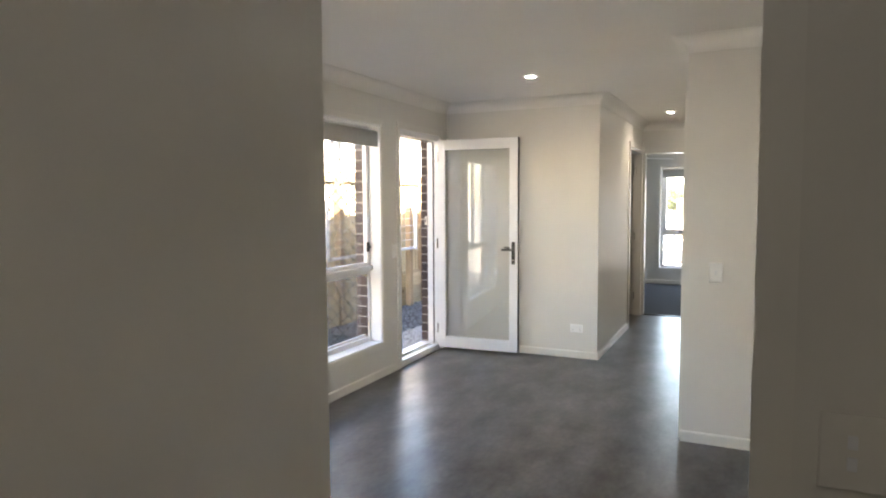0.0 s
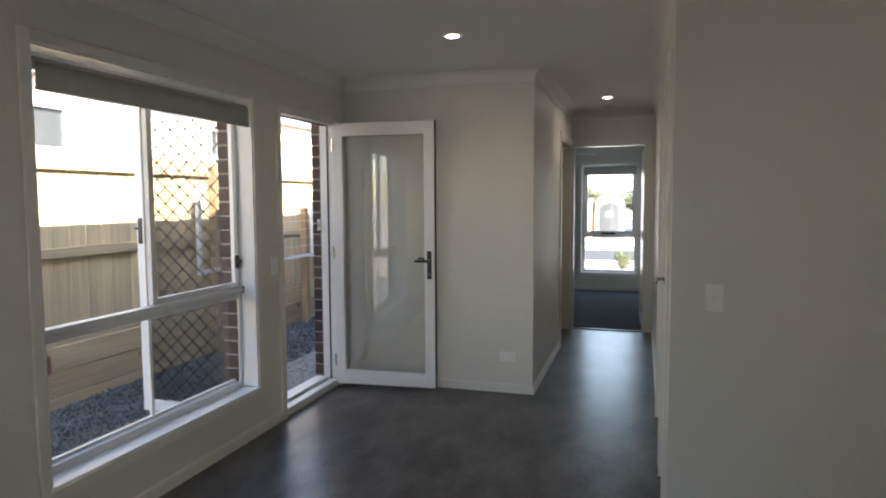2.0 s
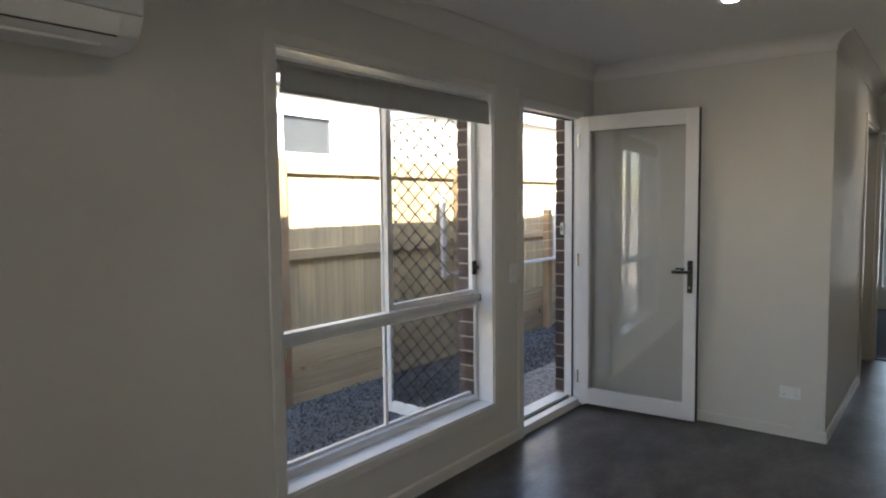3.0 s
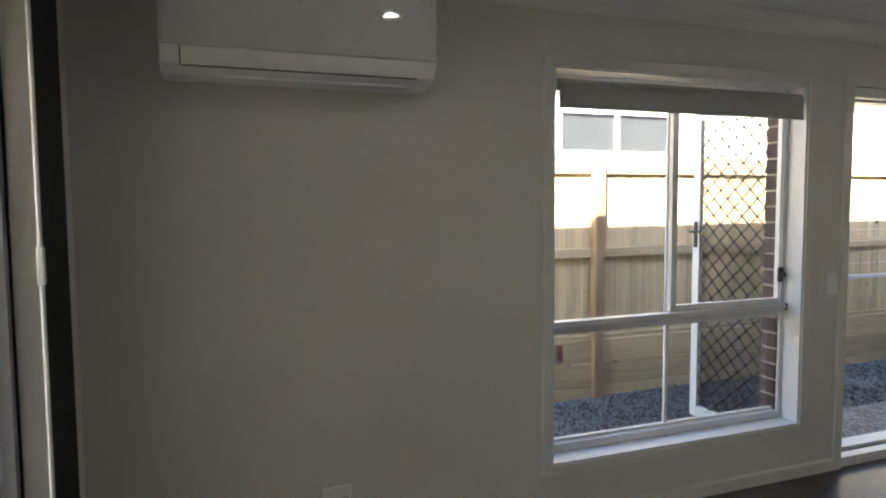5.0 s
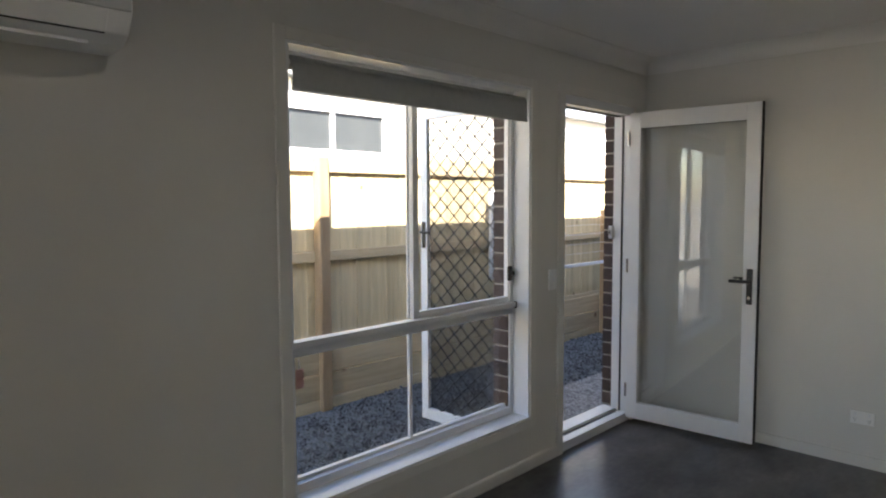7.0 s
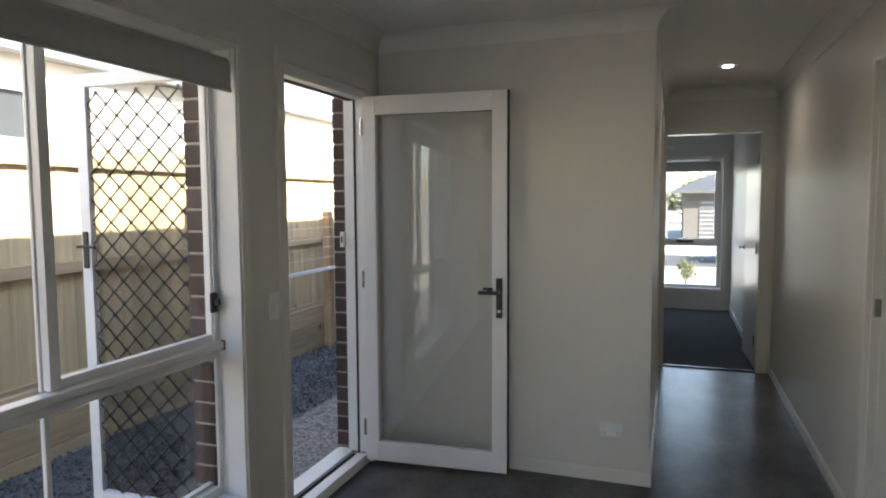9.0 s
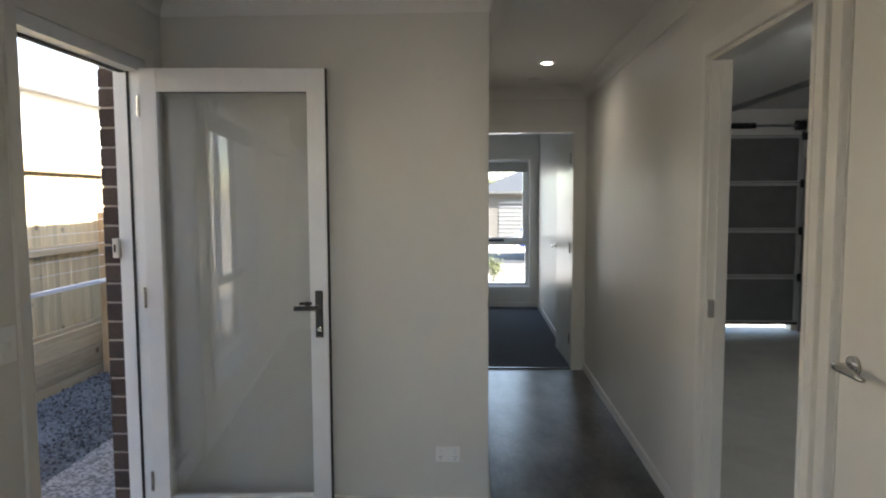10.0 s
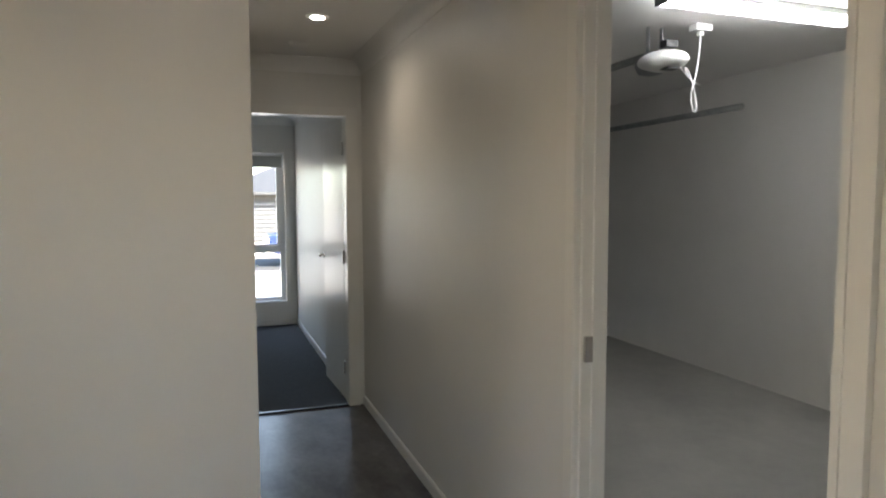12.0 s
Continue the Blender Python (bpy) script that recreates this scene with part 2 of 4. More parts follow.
def rounded(bm, w=0.004, seg=2):
    bmesh.ops.recalc_face_normals(bm, faces=bm.faces)
    bmesh.ops.bevel(bm, geom=list(bm.edges), offset=w, segments=seg, affect="EDGES", profile=0.5, clamp_overlap=True)
    return bm


def tube(points, r, n=10, bm=None, close=False):
    """A round bar along points."""
    bm = bm or bmesh.new()
    pts = [Vector(p) for p in points]
    rings = []
    for i, p in enumerate(pts):
        a = pts[i - 1] if (i > 0 or close) else p
        b = pts[(i + 1) % len(pts)] if (i < len(pts) - 1 or close) else p
        d = (b - a).normalized()
        u = d.orthogonal() if abs(d.z) > 0.95 else d.cross(Vector((0, 0, 1)))
        u.normalize()
        v = d.cross(u).normalized()
        rings.append([bm.verts.new(p + (u * math.cos(t) + v * math.sin(t)) * r) for t in [2 * math.pi * k / n for k in range(n)]])
    for i in range(len(rings) - (0 if close else 1)):
        a, b = rings[i], rings[(i + 1) % len(rings)]
        for k in range(n):
            bm.faces.new((a[k], a[(k + 1) % n], b[(k + 1) % n], b[k]))
    if not close:
        bm.faces.new(rings[0][::-1])
        bm.faces.new(rings[-1])
    return bm


def lathe(profile, centre, n=32, bm=None):
    """Profile rows (radius, z) turned round a vertical axis."""
    bm = bm or bmesh.new()
    rings = [[bm.verts.new((centre[0] + r * math.cos(2 * math.pi * k / n), centre[1] + r * math.sin(2 * math.pi * k / n), centre[2] + z)) for k in range(n)] for r, z in profile]
    for a, b in zip(rings, rings[1:]):
        for k in range(n):
            bm.faces.new((a[k], a[(k + 1) % n], b[(k + 1) % n], b[k]))
    bm.faces.new(rings[0][::-1])
    bm.faces.new(rings[-1])
    return bm


def extrude_y(profile, y0, y1, bm=None):
    """A closed (x, z) outline drawn out along y."""
    bm = bm or bmesh.new()
    a, b = ([bm.verts.new((x, y, z)) for x, z in profile] for y in (y0, y1))
    n = len(a)
    for k in range(n):
        bm.faces.new((a[k], a[(k + 1) % n], b[(k + 1) % n], b[k]))
    bm.faces.new(a[::-1])
    bm.faces.new(b)
    bmesh.ops.recalc_face_normals(bm, faces=bm.faces)
    return bm


def sweep(path, profile, closed=False):
    """A profile of (off the wall, z) rows, led along a plan polyline with mitred corners; the room lies to the path's right."""
    bm = bmesh.new()
    pts = [Vector(p) for p in path]
    n = len(pts)
    rings = []
    for i, p in enumerate(pts):
        d0 = (p - pts[i - 1]).normalized() if (i > 0 or closed) else None
        d1 = (pts[(i + 1) % n] - p).normalized() if (i < n - 1 or closed) else None
        n0 = Vector((d0.y, -d0.x)) if d0 else None
        n1 = Vector((d1.y, -d1.x)) if d1 else None
        m = (n0 + n1) / (1 + n0.dot(n1)) if (d0 and d1) else (n0 or n1)
        rings.append([bm.verts.new((p.x + m.x * o, p.y + m.y * o, z)) for o, z in profile])
    k = len(profile)
    for i in range(n - (0 if closed else 1)):
        a, b = rings[i], rings[(i + 1) % n]
        for j in range(k):
            bm.faces.new((a[j], a[(j + 1) % k], b[(j + 1) % k], b[j]))
    if not closed:
        bm.faces.new(rings[0])
        bm.faces.new(rings[-1][::-1])
    bmesh.ops.recalc_face_normals(bm, faces=bm.faces)
    return bm


def mesh_of(name, bm, mat, smooth=False):
    bmesh.ops.recalc_face_normals(bm, faces=bm.faces)
    me = bpy.data.meshes.new(name)
    bm.to_mesh(me)
    bm.free()
    me.materials.append(mat)
    if smooth:
        for p in me.polygons:
            p.use_smooth = True
    return me


def under(ob, parent):
    ob.parent = parent
    if parent.parent is None:
        ob.matrix_parent_inverse = parent.matrix_basis.inverted()
    return ob


def part(name, bm, mat, parent=None, label="", smooth=False):
    ob = new(name, mesh_of(name, bm, mat, smooth))
    if parent:
        under(ob, parent)
    return tagged(ob, label)


def thing(name, at, label, category, group="", kind=""):
    e = new(name)
    e.empty_display_size = 0.1
    e.location = at
    return tagged(e, label, category, group, kind)


def setting(name, bm, mat, label, category):
    bmesh.ops.remove_doubles(bm, verts=bm.verts, dist=0.0002)
    return tagged(part(name, bm, mat), label, category, "", "structure")


# ---- structure ----
TOP = 2.49
setting("wall_west", boxes((-3.20, WX, SYO, 4.107, 0, TOP), (-3.20, WX, 4.107, 5.606, 0, 0.286), (-3.20, WX, 4.107, 5.606, 2.076, TOP),
                           (-3.20, WX, 5.606, 5.915, 0, TOP), (-3.20, WX, 5.915, 6.735, 2.085, TOP), (-3.20, WX, 6.735, FY + 0.1, 0, TOP)),
        M_WALL, "cream painted plasterboard wall with window and entry door", "wall")
setting("wall_north", boxes((WX, HX, AY, 7.0, 0, TOP)), M_WALL, "cream painted plasterboard wall behind the open door", "wall")
setting("wall_hall_west", boxes((-1.69, HX, 7.0, 8.525, 0, TOP), (-1.69, HX, 8.525, 9.46, 2.05, TOP), (-1.69, HX, 9.46, EY, 0, TOP)),
        M_WALL, "cream painted hallway wall with a doorway", "wall")
setting("wall_hall_end", boxes((WX, -1.585, EY, BY, 0, TOP), (-1.585, -0.795, EY, BY, 2.055, TOP), (-0.795, GX, EY, BY, 0, TOP)),
        M_WALL, "cream painted wall with the bedroom doorway", "wall")
setting("wall_hall_east", boxes((EX, GX, KY, 5.205, 0, TOP), (EX, GX, 5.205, 5.640, 2.045, TOP), (EX, GX, 5.640, 5.79, 0, TOP),
                                (EX, GX, 5.79, 6.645, 2.05, TOP), (EX, GX, 6.645, EY, 0, TOP)),
        M_WALL, "cream painted hallway wall with garage doorway", "wall")
setting("wall_kitchen", boxes((GX, KX, KY, 5.236, 0, TOP)), M_WALL, "cream painted kitchen wall", "wall")
setting("wall_east", boxes((KX, KX + 0.12, -0.1, GY + 0.12, -0.06, TOP)), M_WALL, "pale painted outer wall of kitchen and garage", "wall")
setting("wall_south", boxes((-3.30, -2.62, SYO, SY, 0, TOP), (-2.62, -1.46, SYO, SY, 2.11, TOP), (-1.46, -1.270, SYO, SY, 0, TOP),
                            (-1.270, -0.318, SYO, SY, 2.05, TOP), (-0.318, KX, SYO, SY, 0, TOP)),
        M_WALL, "cream painted wall with sliding door and doorway", "wall")
setting("wall_lobby", boxes((-1.42, -1.32, -0.1, SYO, 0, TOP), (-1.32, 0.9, -0.1, 0.0, 0, TOP), (0.8, 0.9, 0.0, SYO, 0, TOP)),
        M_WALL, "cream painted walls of the rear lobby", "wall")
setting("wall_bedroom_east", boxes((BX, GX, BY, FY, 0, TOP)), M_WALL, "cream painted bedroom wall", "wall")
setting("wall_front", boxes((-3.20, -1.76, FY, FY + 0.12, 0, TOP), (-1.76, -0.90, FY, FY + 0.12, 0, 0.275), (-1.76, -0.90, FY, FY + 0.12, 2.0, TOP),
                            (-0.90, GX, FY, FY + 0.12, 0, TOP)), M_WALL, "cream painted bedroom wall with tall window", "wall")
setting("wall_garage_front", boxes((GX, -0.36, GY, GY + 0.12, -0.06, TOP), (-0.36, 1.92, GY, GY + 0.12, 2.12, TOP), (1.92, KX, GY, GY + 0.12, -0.06, TOP)),
        M_WALL, "pale painted garage front wall", "wall")
setting("floor", boxes((-3.20, KX, -0.1, 5.19, -0.10, 0.0), (-3.20, -0.66, 5.19, 9.51, -0.10, 0.0)), M_FLOOR, "dark grey concrete-look vinyl floor", "floor")
setting("floor_bedroom", boxes((-3.20, -0.66, 9.51, FY, -0.10, 0.008)), M_CARPET, "charcoal loop pile bedroom carpet", "carpet")
setting("floor_garage", boxes((-0.66, KX, 5.19, GY + 0.2, -0.12, -0.02)), M_CONC, "bare grey concrete garage floor", "floor")
setting("ceiling_garage", boxes((GX, KX, 5.236, GY, 2.45, 2.49)), M_CEIL, "white painted plasterboard garage ceiling", "ceiling")
setting("ceiling", boxes((-3.20, KX + 0.1, -0.1, 5.236, CEIL, CEIL + 0.04), (-3.20, GX, 5.236, FY + 0.12, CEIL, CEIL + 0.04)), M_CEIL, "flat white painted plasterboard ceiling", "ceiling")
setting("threshold", rounded(boxes((-1.56, -0.819, 9.492, 9.528, 0.0, 0.011)), 0.003), M_BLACK, "dark metal strip between vinyl and carpet", "threshold")

COVE = [(0.0, CEIL), (0.0, CEIL - 0.090), (0.005, CEIL - 0.090)] + \
       [(0.088 - 0.083 * math.cos(a), CEIL - 0.088 + 0.083 * math.sin(a)) for a in [radians(6 * k) for k in range(1, 15)]] + [(0.089, CEIL - 0.004), (0.089, CEIL)]
LIVING = [(WX, SY), (WX, AY), (HX, AY), (HX, EY), (EX, EY), (EX, KY), (KX, KY), (KX, SY)]
o = part("trim_cornice", sweep(LIVING, COVE, True), M_CEIL)
tagged(o, "white plaster cove cornice round living room and hall", "cornice", "", "structure")
o = part("trim_cornice_bedroom", sweep([(WX, BY), (WX, FY), (BX, FY), (BX, BY)], COVE, True), M_CEIL)
tagged(o, "white plaster cove cornice round the bedroom", "cornice", "", "structure")
SKIRT = [(0.0, 0.0), (0.012, 0.0), (0.012, 0.058), (0.007, 0.066), (0.0, 0.067)]


def skirting(name, path, label="cream painted timber skirting board", z=0.0):
    ob = part(name, sweep(path, [(a, b + z) for a, b in SKIRT]), M_TRIM)
    tagged(ob, label, "skirting board", "", "structure")


skirting("baseboard_west", [(WX, SY), (WX, 5.868)])
skirting("baseboard_hall", [(WX, AY), (HX, AY), (HX, 8.468)])
skirting("baseboard_hall_east", [(EX, 9.484), (EX, 6.69)])
skirting("baseboard_kitchen", [(EX, KY + 0.002), (KX, KY + 0.002)])
skirting("baseboard_south", [(-1.318, SY), (-1.40, SY)])
skirting("baseboard_bedroom", [(WX, BY), (WX, FY), (BX, FY), (BX, BY)], z=0.008)


def architrave(parent, axis, face, sign, a0, a1, top, w=0.06, t=0.016, head=True, low=0.0):
    """Flat trim with a bead round an opening a0..a1 in the wall plane axis=face; it stands proud by sign*t."""
    def piece(u0, u1, z0, z1, bead):
        lo, hi = sorted((face, face + sign * t))
        lo2, hi2 = sorted((face, face + sign * (t + 0.005)))
        bm = bmesh.new()
        for b, (p, q) in ((0, (lo, hi)), (1, (lo2, hi2))):
            c0, c1, d0, d1 = (u0, u1, z0, z1) if not b else bead
            if axis == "x":
                box(bm, p, q, c0, c1, d0, d1)
            else:
                box(bm, c0, c1, p, q, d0, d1)
        return bm
    part("architrave", piece(a0 - w, a0, low, top + w, (a0 - 0.018, a0 - 0.002, low, top)), M_TRIM, parent)
    part("architrave", piece(a1, a1 + w, low, top + w, (a1 + 0.002, a1 + 0.018, low, top)), M_TRIM, parent)
    if head:
        part("architrave", piece(a0, a1, top, top + w, (a0, a1, top + 0.002, top + 0.018)), M_TRIM, parent)


def lever(parent, x, y, z, nx, ny, lx, ly, mat=M_CHROME, long=0.10):
    """Round rose and curved lever: it stands off along (nx, ny) and points along (lx, ly)."""
    rose = bmesh.new()
    n = Vector((nx, ny, 0))
    c = Vector((x, y, z))
    tube([c, c + n * 0.006, c + n * 0.011], 0.026, 24, rose)
    h = part("handle", rose, mat, parent, "satin chrome lever handle", True)
    l = Vector((lx, ly, 0))
    bm = tube([c + n * 0.008, c + n * 0.045], 0.009, 12)
    p = c + n * 0.048
    rows = [(-0.012, 0.011, 0.0), (0.012, 0.013, 0.0), (0.045, 0.012, 0.0), (0.08, 0.010, -0.002), (long + 0.015, 0.005, -0.005)]
    rings = []
    for d, r, dz in rows:
        q = p + l * d + Vector((0, 0, dz))
        rings.append([bm.verts.new(q + n * 0.006 * math.cos(t) + Vector((0, 0, r * math.sin(t)))) for t in [2 * math.pi * k / 12 for k in range(12)]])
    for r0, r1 in zip(rings, rings[1:]):
        for k in range(12):
            bm.faces.new((r0[k], r0[(k + 1) % 12], r1[(k + 1) % 12], r1[k]))
    bm.faces.new(rings[0][::-1])
    bm.faces.new(rings[-1])
    part("lever", bm, mat, h, "", True)


def hinges(parent, x, y, zs, along="y"):
    for z in zs:
        part("hinge", tube([(x, y, z - 0.045), (x, y, z + 0.045)], 0.007, 10), M_CHROME, parent, "satin chrome butt hinge")


# ---- doorways ----
d = thing("door_1", (-0.70, 6.17, 0), "open garage doorway with cream painted frame", "doorway", "", "structure")
part("jamb", boxes((EX, GX, 6.62, 6.645, 0, 2.05), (-0.671, GX, 6.612, 6.62, 0, 2.03)), M_TRIM, d)
part("jamb", boxes((EX, GX, 5.79, 5.81, 0, 2.05)), M_TRIM, d)
part("head", boxes((EX, GX, 5.81, 6.62, 2.028, 2.05)), M_TRIM, d)
architrave(d, "x", EX, -1, 5.80, 6.63, 2.045)
part("strike_plate", rounded(boxes((-0.698, -0.673, 6.608, 6.6205, 0.985, 1.06)), 0.001), M_CHROME, d, "satin chrome strike plate")
# garage leaf, folded back inside the garage
leaf = part("door_leaf", rounded(boxes((-0.59, 0.21, 5.735, 5.77, 0.005, 2.025)), 0.002), M_TRIM, d)

d = thing("door_2", (-0.72, 5.4, 0), "narrow closed cream cupboard door with chrome lever", "door", "", "structure")
part("door_leaf", rounded(boxes((-0.708, -0.673, 5.212, 5.628, 0.012, 2.032)), 0.002), M_TRIM, d)
part("jamb", boxes((-0.696, GX, 5.631, 5.640, 0, 2.045)), M_TRIM, d)
part("jamb", boxes((-0.696, GX, 5.205, 5.210, 0, 2.045)), M_TRIM, d)
architrave(d, "x", EX, -1, 5.209, 5.645, 2.042, w=0.060)
lever(d, -0.708, 5.558, 1.055, -1, 0, 0, -1)

d = thing("door_3", (-1.2, 9.55, 0), "open cream bedroom door with chrome lever", "door", "", "structure")
part("jamb", boxes((-1.585, -1.562, EY - 0.002, BY + 0.002, 0, 2.03)), M_TRIM, d)
part("jamb", boxes((-0.818, -0.795, EY - 0.002, BY + 0.002, 0, 2.03)), M_TRIM, d)
part("head", boxes((-1.585, -0.795, EY - 0.002, BY + 0.002, 2.03, 2.055)), M_TRIM, d)
part("architrave", boxes((-0.815, -0.738, EY - 0.016, EY - 0.002, 0, 2.03), (-0.812, -0.796, EY - 0.021, EY - 0.016, 0, 2.03)), M_TRIM, d)
part("architrave", boxes((-1.57, -0.738, EY - 0.016, EY - 0.002, 2.03, 2.09)), M_TRIM, d)
bl = bmesh.new()
box(bl, -0.70, 0.0, 0.0, 0.036, 0.015, 2.022)
rounded(bl, 0.002)
bmesh.ops.transform(bl, matrix=pose(-0.819, 9.608, 0, 0, 0, -87.8), verts=bl.verts)
leaf = part("door_leaf", bl, M_TRIM, d)
lever(leaf, -0.852, 10.245, 1.02, -1, 0, 0, -1, M_CHROME, 0.055)
hinges(d, -0.823, 9.602, (0.25, 1.05, 1.82))

d = thing("door_4", (-1.64, 9.0, 0), "open hallway doorway with cream painted jambs", "doorway", "", "structure")
part("jamb", boxes((-1.69, HX + 0.001, 9.437, 9.46, 0, 2.05)), M_TRIM, d)
part("jamb", boxes((-1.69, HX + 0.001, 8.525, 8.548, 0, 2.05)), M_TRIM, d)
part("head", boxes((-1.69, HX + 0.001, 8.548, 9.437, 2.027, 2.05)), M_TRIM, d)
part("architrave", boxes((HX, HX + 0.014, 8.468, 8.530, 0, 2.11)), M_TRIM, d)
part("architrave", boxes((HX, HX + 0.014, 8.530, 9.485, 2.05, 2.11)), M_TRIM, d)
hinges(d, -1.672, 9.432, (0.25, 1.0, 1.82))
setting("wall_bathroom", boxes((-2.6, -2.55, 7.0, EY, 0, TOP)), M_WALL, "cream painted side room wall", "wall")

d = thing("door_5", (-0.78, 2.19, 0), "open cream lobby door with chrome strike plate", "door", "", "structure")
part("jamb", boxes((-0.335, -0.318, SYO - 0.001, SY + 0.001, 0, 2.05), (-0.344, -0.335, 2.18, 2.215, 0, 2.03)), M_TRIM, d)
part("jamb", boxes((-1.270, -1.250, SYO - 0.001, SY + 0.001, 0, 2.05)), M_TRIM, d)
part("head", boxes((-1.250, -0.335, SYO - 0.001, SY + 0.001, 2.03, 2.05)), M_TRIM, d)
architrave(d, "y", SYO, -1, -1.257, -0.345, 2.045)
architrave(d, "y", SY, 1, -1.257, -0.327, 2.045)
part("door_leaf", rounded(boxes((-1.247, -1.212, 1.31, 2.1385, 0.01, 2.03)), 0.002), M_TRIM, d)
part("strike_plate", rounded(boxes((-0.3375, -0.332, 2.147, 2.174, 0.985, 1.075)), 0.001), M_CHROME, d, "satin chrome strike plate")

# ---- entry door: frame and open glazed leaf ----
d = thing("door_6", (-3.13, 6.33, 0), "open white glazed entry door with black lever", "door", "", "structure")
part("door_frame", boxes((-3.215, WX - 0.002, 6.698, 6.733, 0.066, 2.03)), M_WHITE, d)
part("door_frame", boxes((-3.215, WX - 0.002, 5.917, 5.940, 0.066, 2.03)), M_WHITE, d)
part("door_frame", boxes((-3.215, WX - 0.002, 5.917, 6.733, 2.03, 2.083)), M_WHITE, d)
part("sill", boxes((-3.29, -3.10, 5.921, 6.729, 0.0, 0.042), (-3.29, -3.19, 5.921, 6.729, 0.042, 0.066), (-3.16, -3.10, 5.921, 6.729, 0.042, 0.054)), M_WHITE, d, "white aluminium door sill")
part("seal", boxes((-3.19, -3.16, 5.957, 6.698, 0.042, 0.047), (-3.155, -3.145, 6.692, 6.698, 0.06, 2.03), (-3.19, -3.16, 5.957, 6.698, 2.026, 2.03)), M_RUBBER, d, "black rubber weather seal")
part("architrave", boxes((WX, WX + 0.013, 5.868, 5.920, 0, 2.135)), M_TRIM, d)
part("architrave", boxes((WX, WX + 0.013, 5.920, 6.79, 2.080, 2.135)), M_TRIM, d)
part("architrave", boxes((WX, WX + 0.013, 6.730, 6.79, 0, 2.080)), M_TRIM, d)
LY0, LY1 = 6.684, 6.724
LB, LT = 0.030, 2.042   # leaf bottom and top
SWING = Matrix.Translation((-3.10, LY1, 0)) @ Matrix.Rotation(radians(4.2), 4, "Z") @ Matrix.Translation((3.10, -LY1, 0))


def swung(name, bm, mat, parent, label=""):
    bmesh.ops.transform(bm, matrix=SWING, verts=bm.verts)
    return part(name, bm, mat, parent, label)


swung("stile", rounded(boxes((-3.100, -3.025, LY0, LY1, LB, LT)), 0.003), M_WHITE, d)
swung("stile", rounded(boxes((-2.385, -2.305, LY0, LY1, LB, LT)), 0.003), M_WHITE, d)
swung("rail", rounded(boxes((-3.025, -2.385, LY0, LY1, 1.940, LT)), 0.003), M_WHITE, d)
swung("rail", rounded(boxes((-3.025, -2.385, LY0, LY1, LB, 0.138)), 0.003), M_WHITE, d)
swung("seal", boxes((-2.305, -2.300, LY0 + 0.004, LY1 + 0.004, LB, LT), (-3.022, -2.385, LY0 + 0.006, LY0 + 0.009, 1.937, 1.940)), M_RUBBER, d, "black rubber glazing seal")
g = swung("pane", boxes((-3.025, -2.385, 6.702, 6.708, 0.138, 1.940)), M_HAZED, d, "clear glass pane with faint painted haze")
g.visible_shadow = False
hd = swung("handle", rounded(boxes((-2.362, -2.328, LY0 - 0.010, LY0, 0.865, 1.075)), 0.006, 3), M_BLACK, d, "black lever handle with lock plate")
swung("lever", rounded(boxes((-2.352, -2.338, LY0 - 0.050, LY0 - 0.008, 0.995, 1.013), (-2.448, -2.338, LY0 - 0.060, LY0 - 0.044, 0.993, 1.013)), 0.004), M_BLACK, hd)
swung("lever", rounded(boxes((-2.352, -2.338, LY1, LY1 + 0.036, 0.995, 1.013), (-2.424, -2.338, LY1 + 0.030, LY1 + 0.042, 0.993, 1.013)), 0.004), M_BLACK, hd)
swung("snib", rounded(boxes((-2.424, -2.369, LY0 - 0.052, LY0 - 0.042, 1.018, 1.030)), 0.003), M_BLACK, hd)
swung("lock_cylinder", tube([(-2.345, LY0 - 0.011, 0.903), (-2.345, LY0 - 0.016, 0.903)], 0.010, 16), M_CHROME, hd, "chrome lock cylinder")
hinges(d, -3.100, LY0 - 0.002, (0.22, 1.05, 1.88))


# ---- living room window ----
w = thing("window_1", (-3.20, 4.878, 0.286), "tall white aluminium sliding window with roller blind", "window", "", "structure")
Y0, Y1, Z0, Z1 = 4.107, 5.606, 0.286, 2.076
part("reveal", boxes((-3.20, WX + 0.004, Y0, Y0 + 0.012, Z0 + 0.014, Z1), (-3.20, WX + 0.004, Y1 - 0.012, Y1, Z0 + 0.014, Z1), (-3.20, WX + 0.004, Y0, Y1, Z1 - 0.012, Z1)), M_WHITE, w)
part("window_sill", rounded(boxes((-3.20, WX + 0.010, Y0, Y1, Z0, Z0 + 0.014)), 0.003), M_WHITE, w)
for r in ((Y0 - 0.048, Y0, Z0 - 0.048, Z1 + 0.048), (Y1, Y1 + 0.048, Z0 - 0.048, Z1 + 0.048), (Y0, Y1, Z1, Z1 + 0.048), (Y0, Y1, Z0 - 0.048, Z0)):
    part("architrave", rounded(boxes((WX, WX + 0.012, *r)), 0.003), M_TRIM, w)
FX0, FX1 = -3.25, -3.198
part("window_frame", boxes((FX0, FX1, Y0 + 0.012, Y0 + 0.045, Z0 + 0.014, Z1)), M_WHITE, w)
part("window_frame", boxes((FX0, FX1, Y1 - 0.037, Y1 - 0.012, Z0 + 0.014, Z1)), M_WHITE, w)
part("window_frame", rounded(boxes((FX0, FX1, Y0 + 0.045, Y1 - 0.037, Z0 + 0.014, Z0 + 0.052), (FX0, -3.225, Y0 + 0.045, Y1 - 0.037, Z0 + 0.052, Z0 + 0.066)), 0.002), M_WHITE, w)
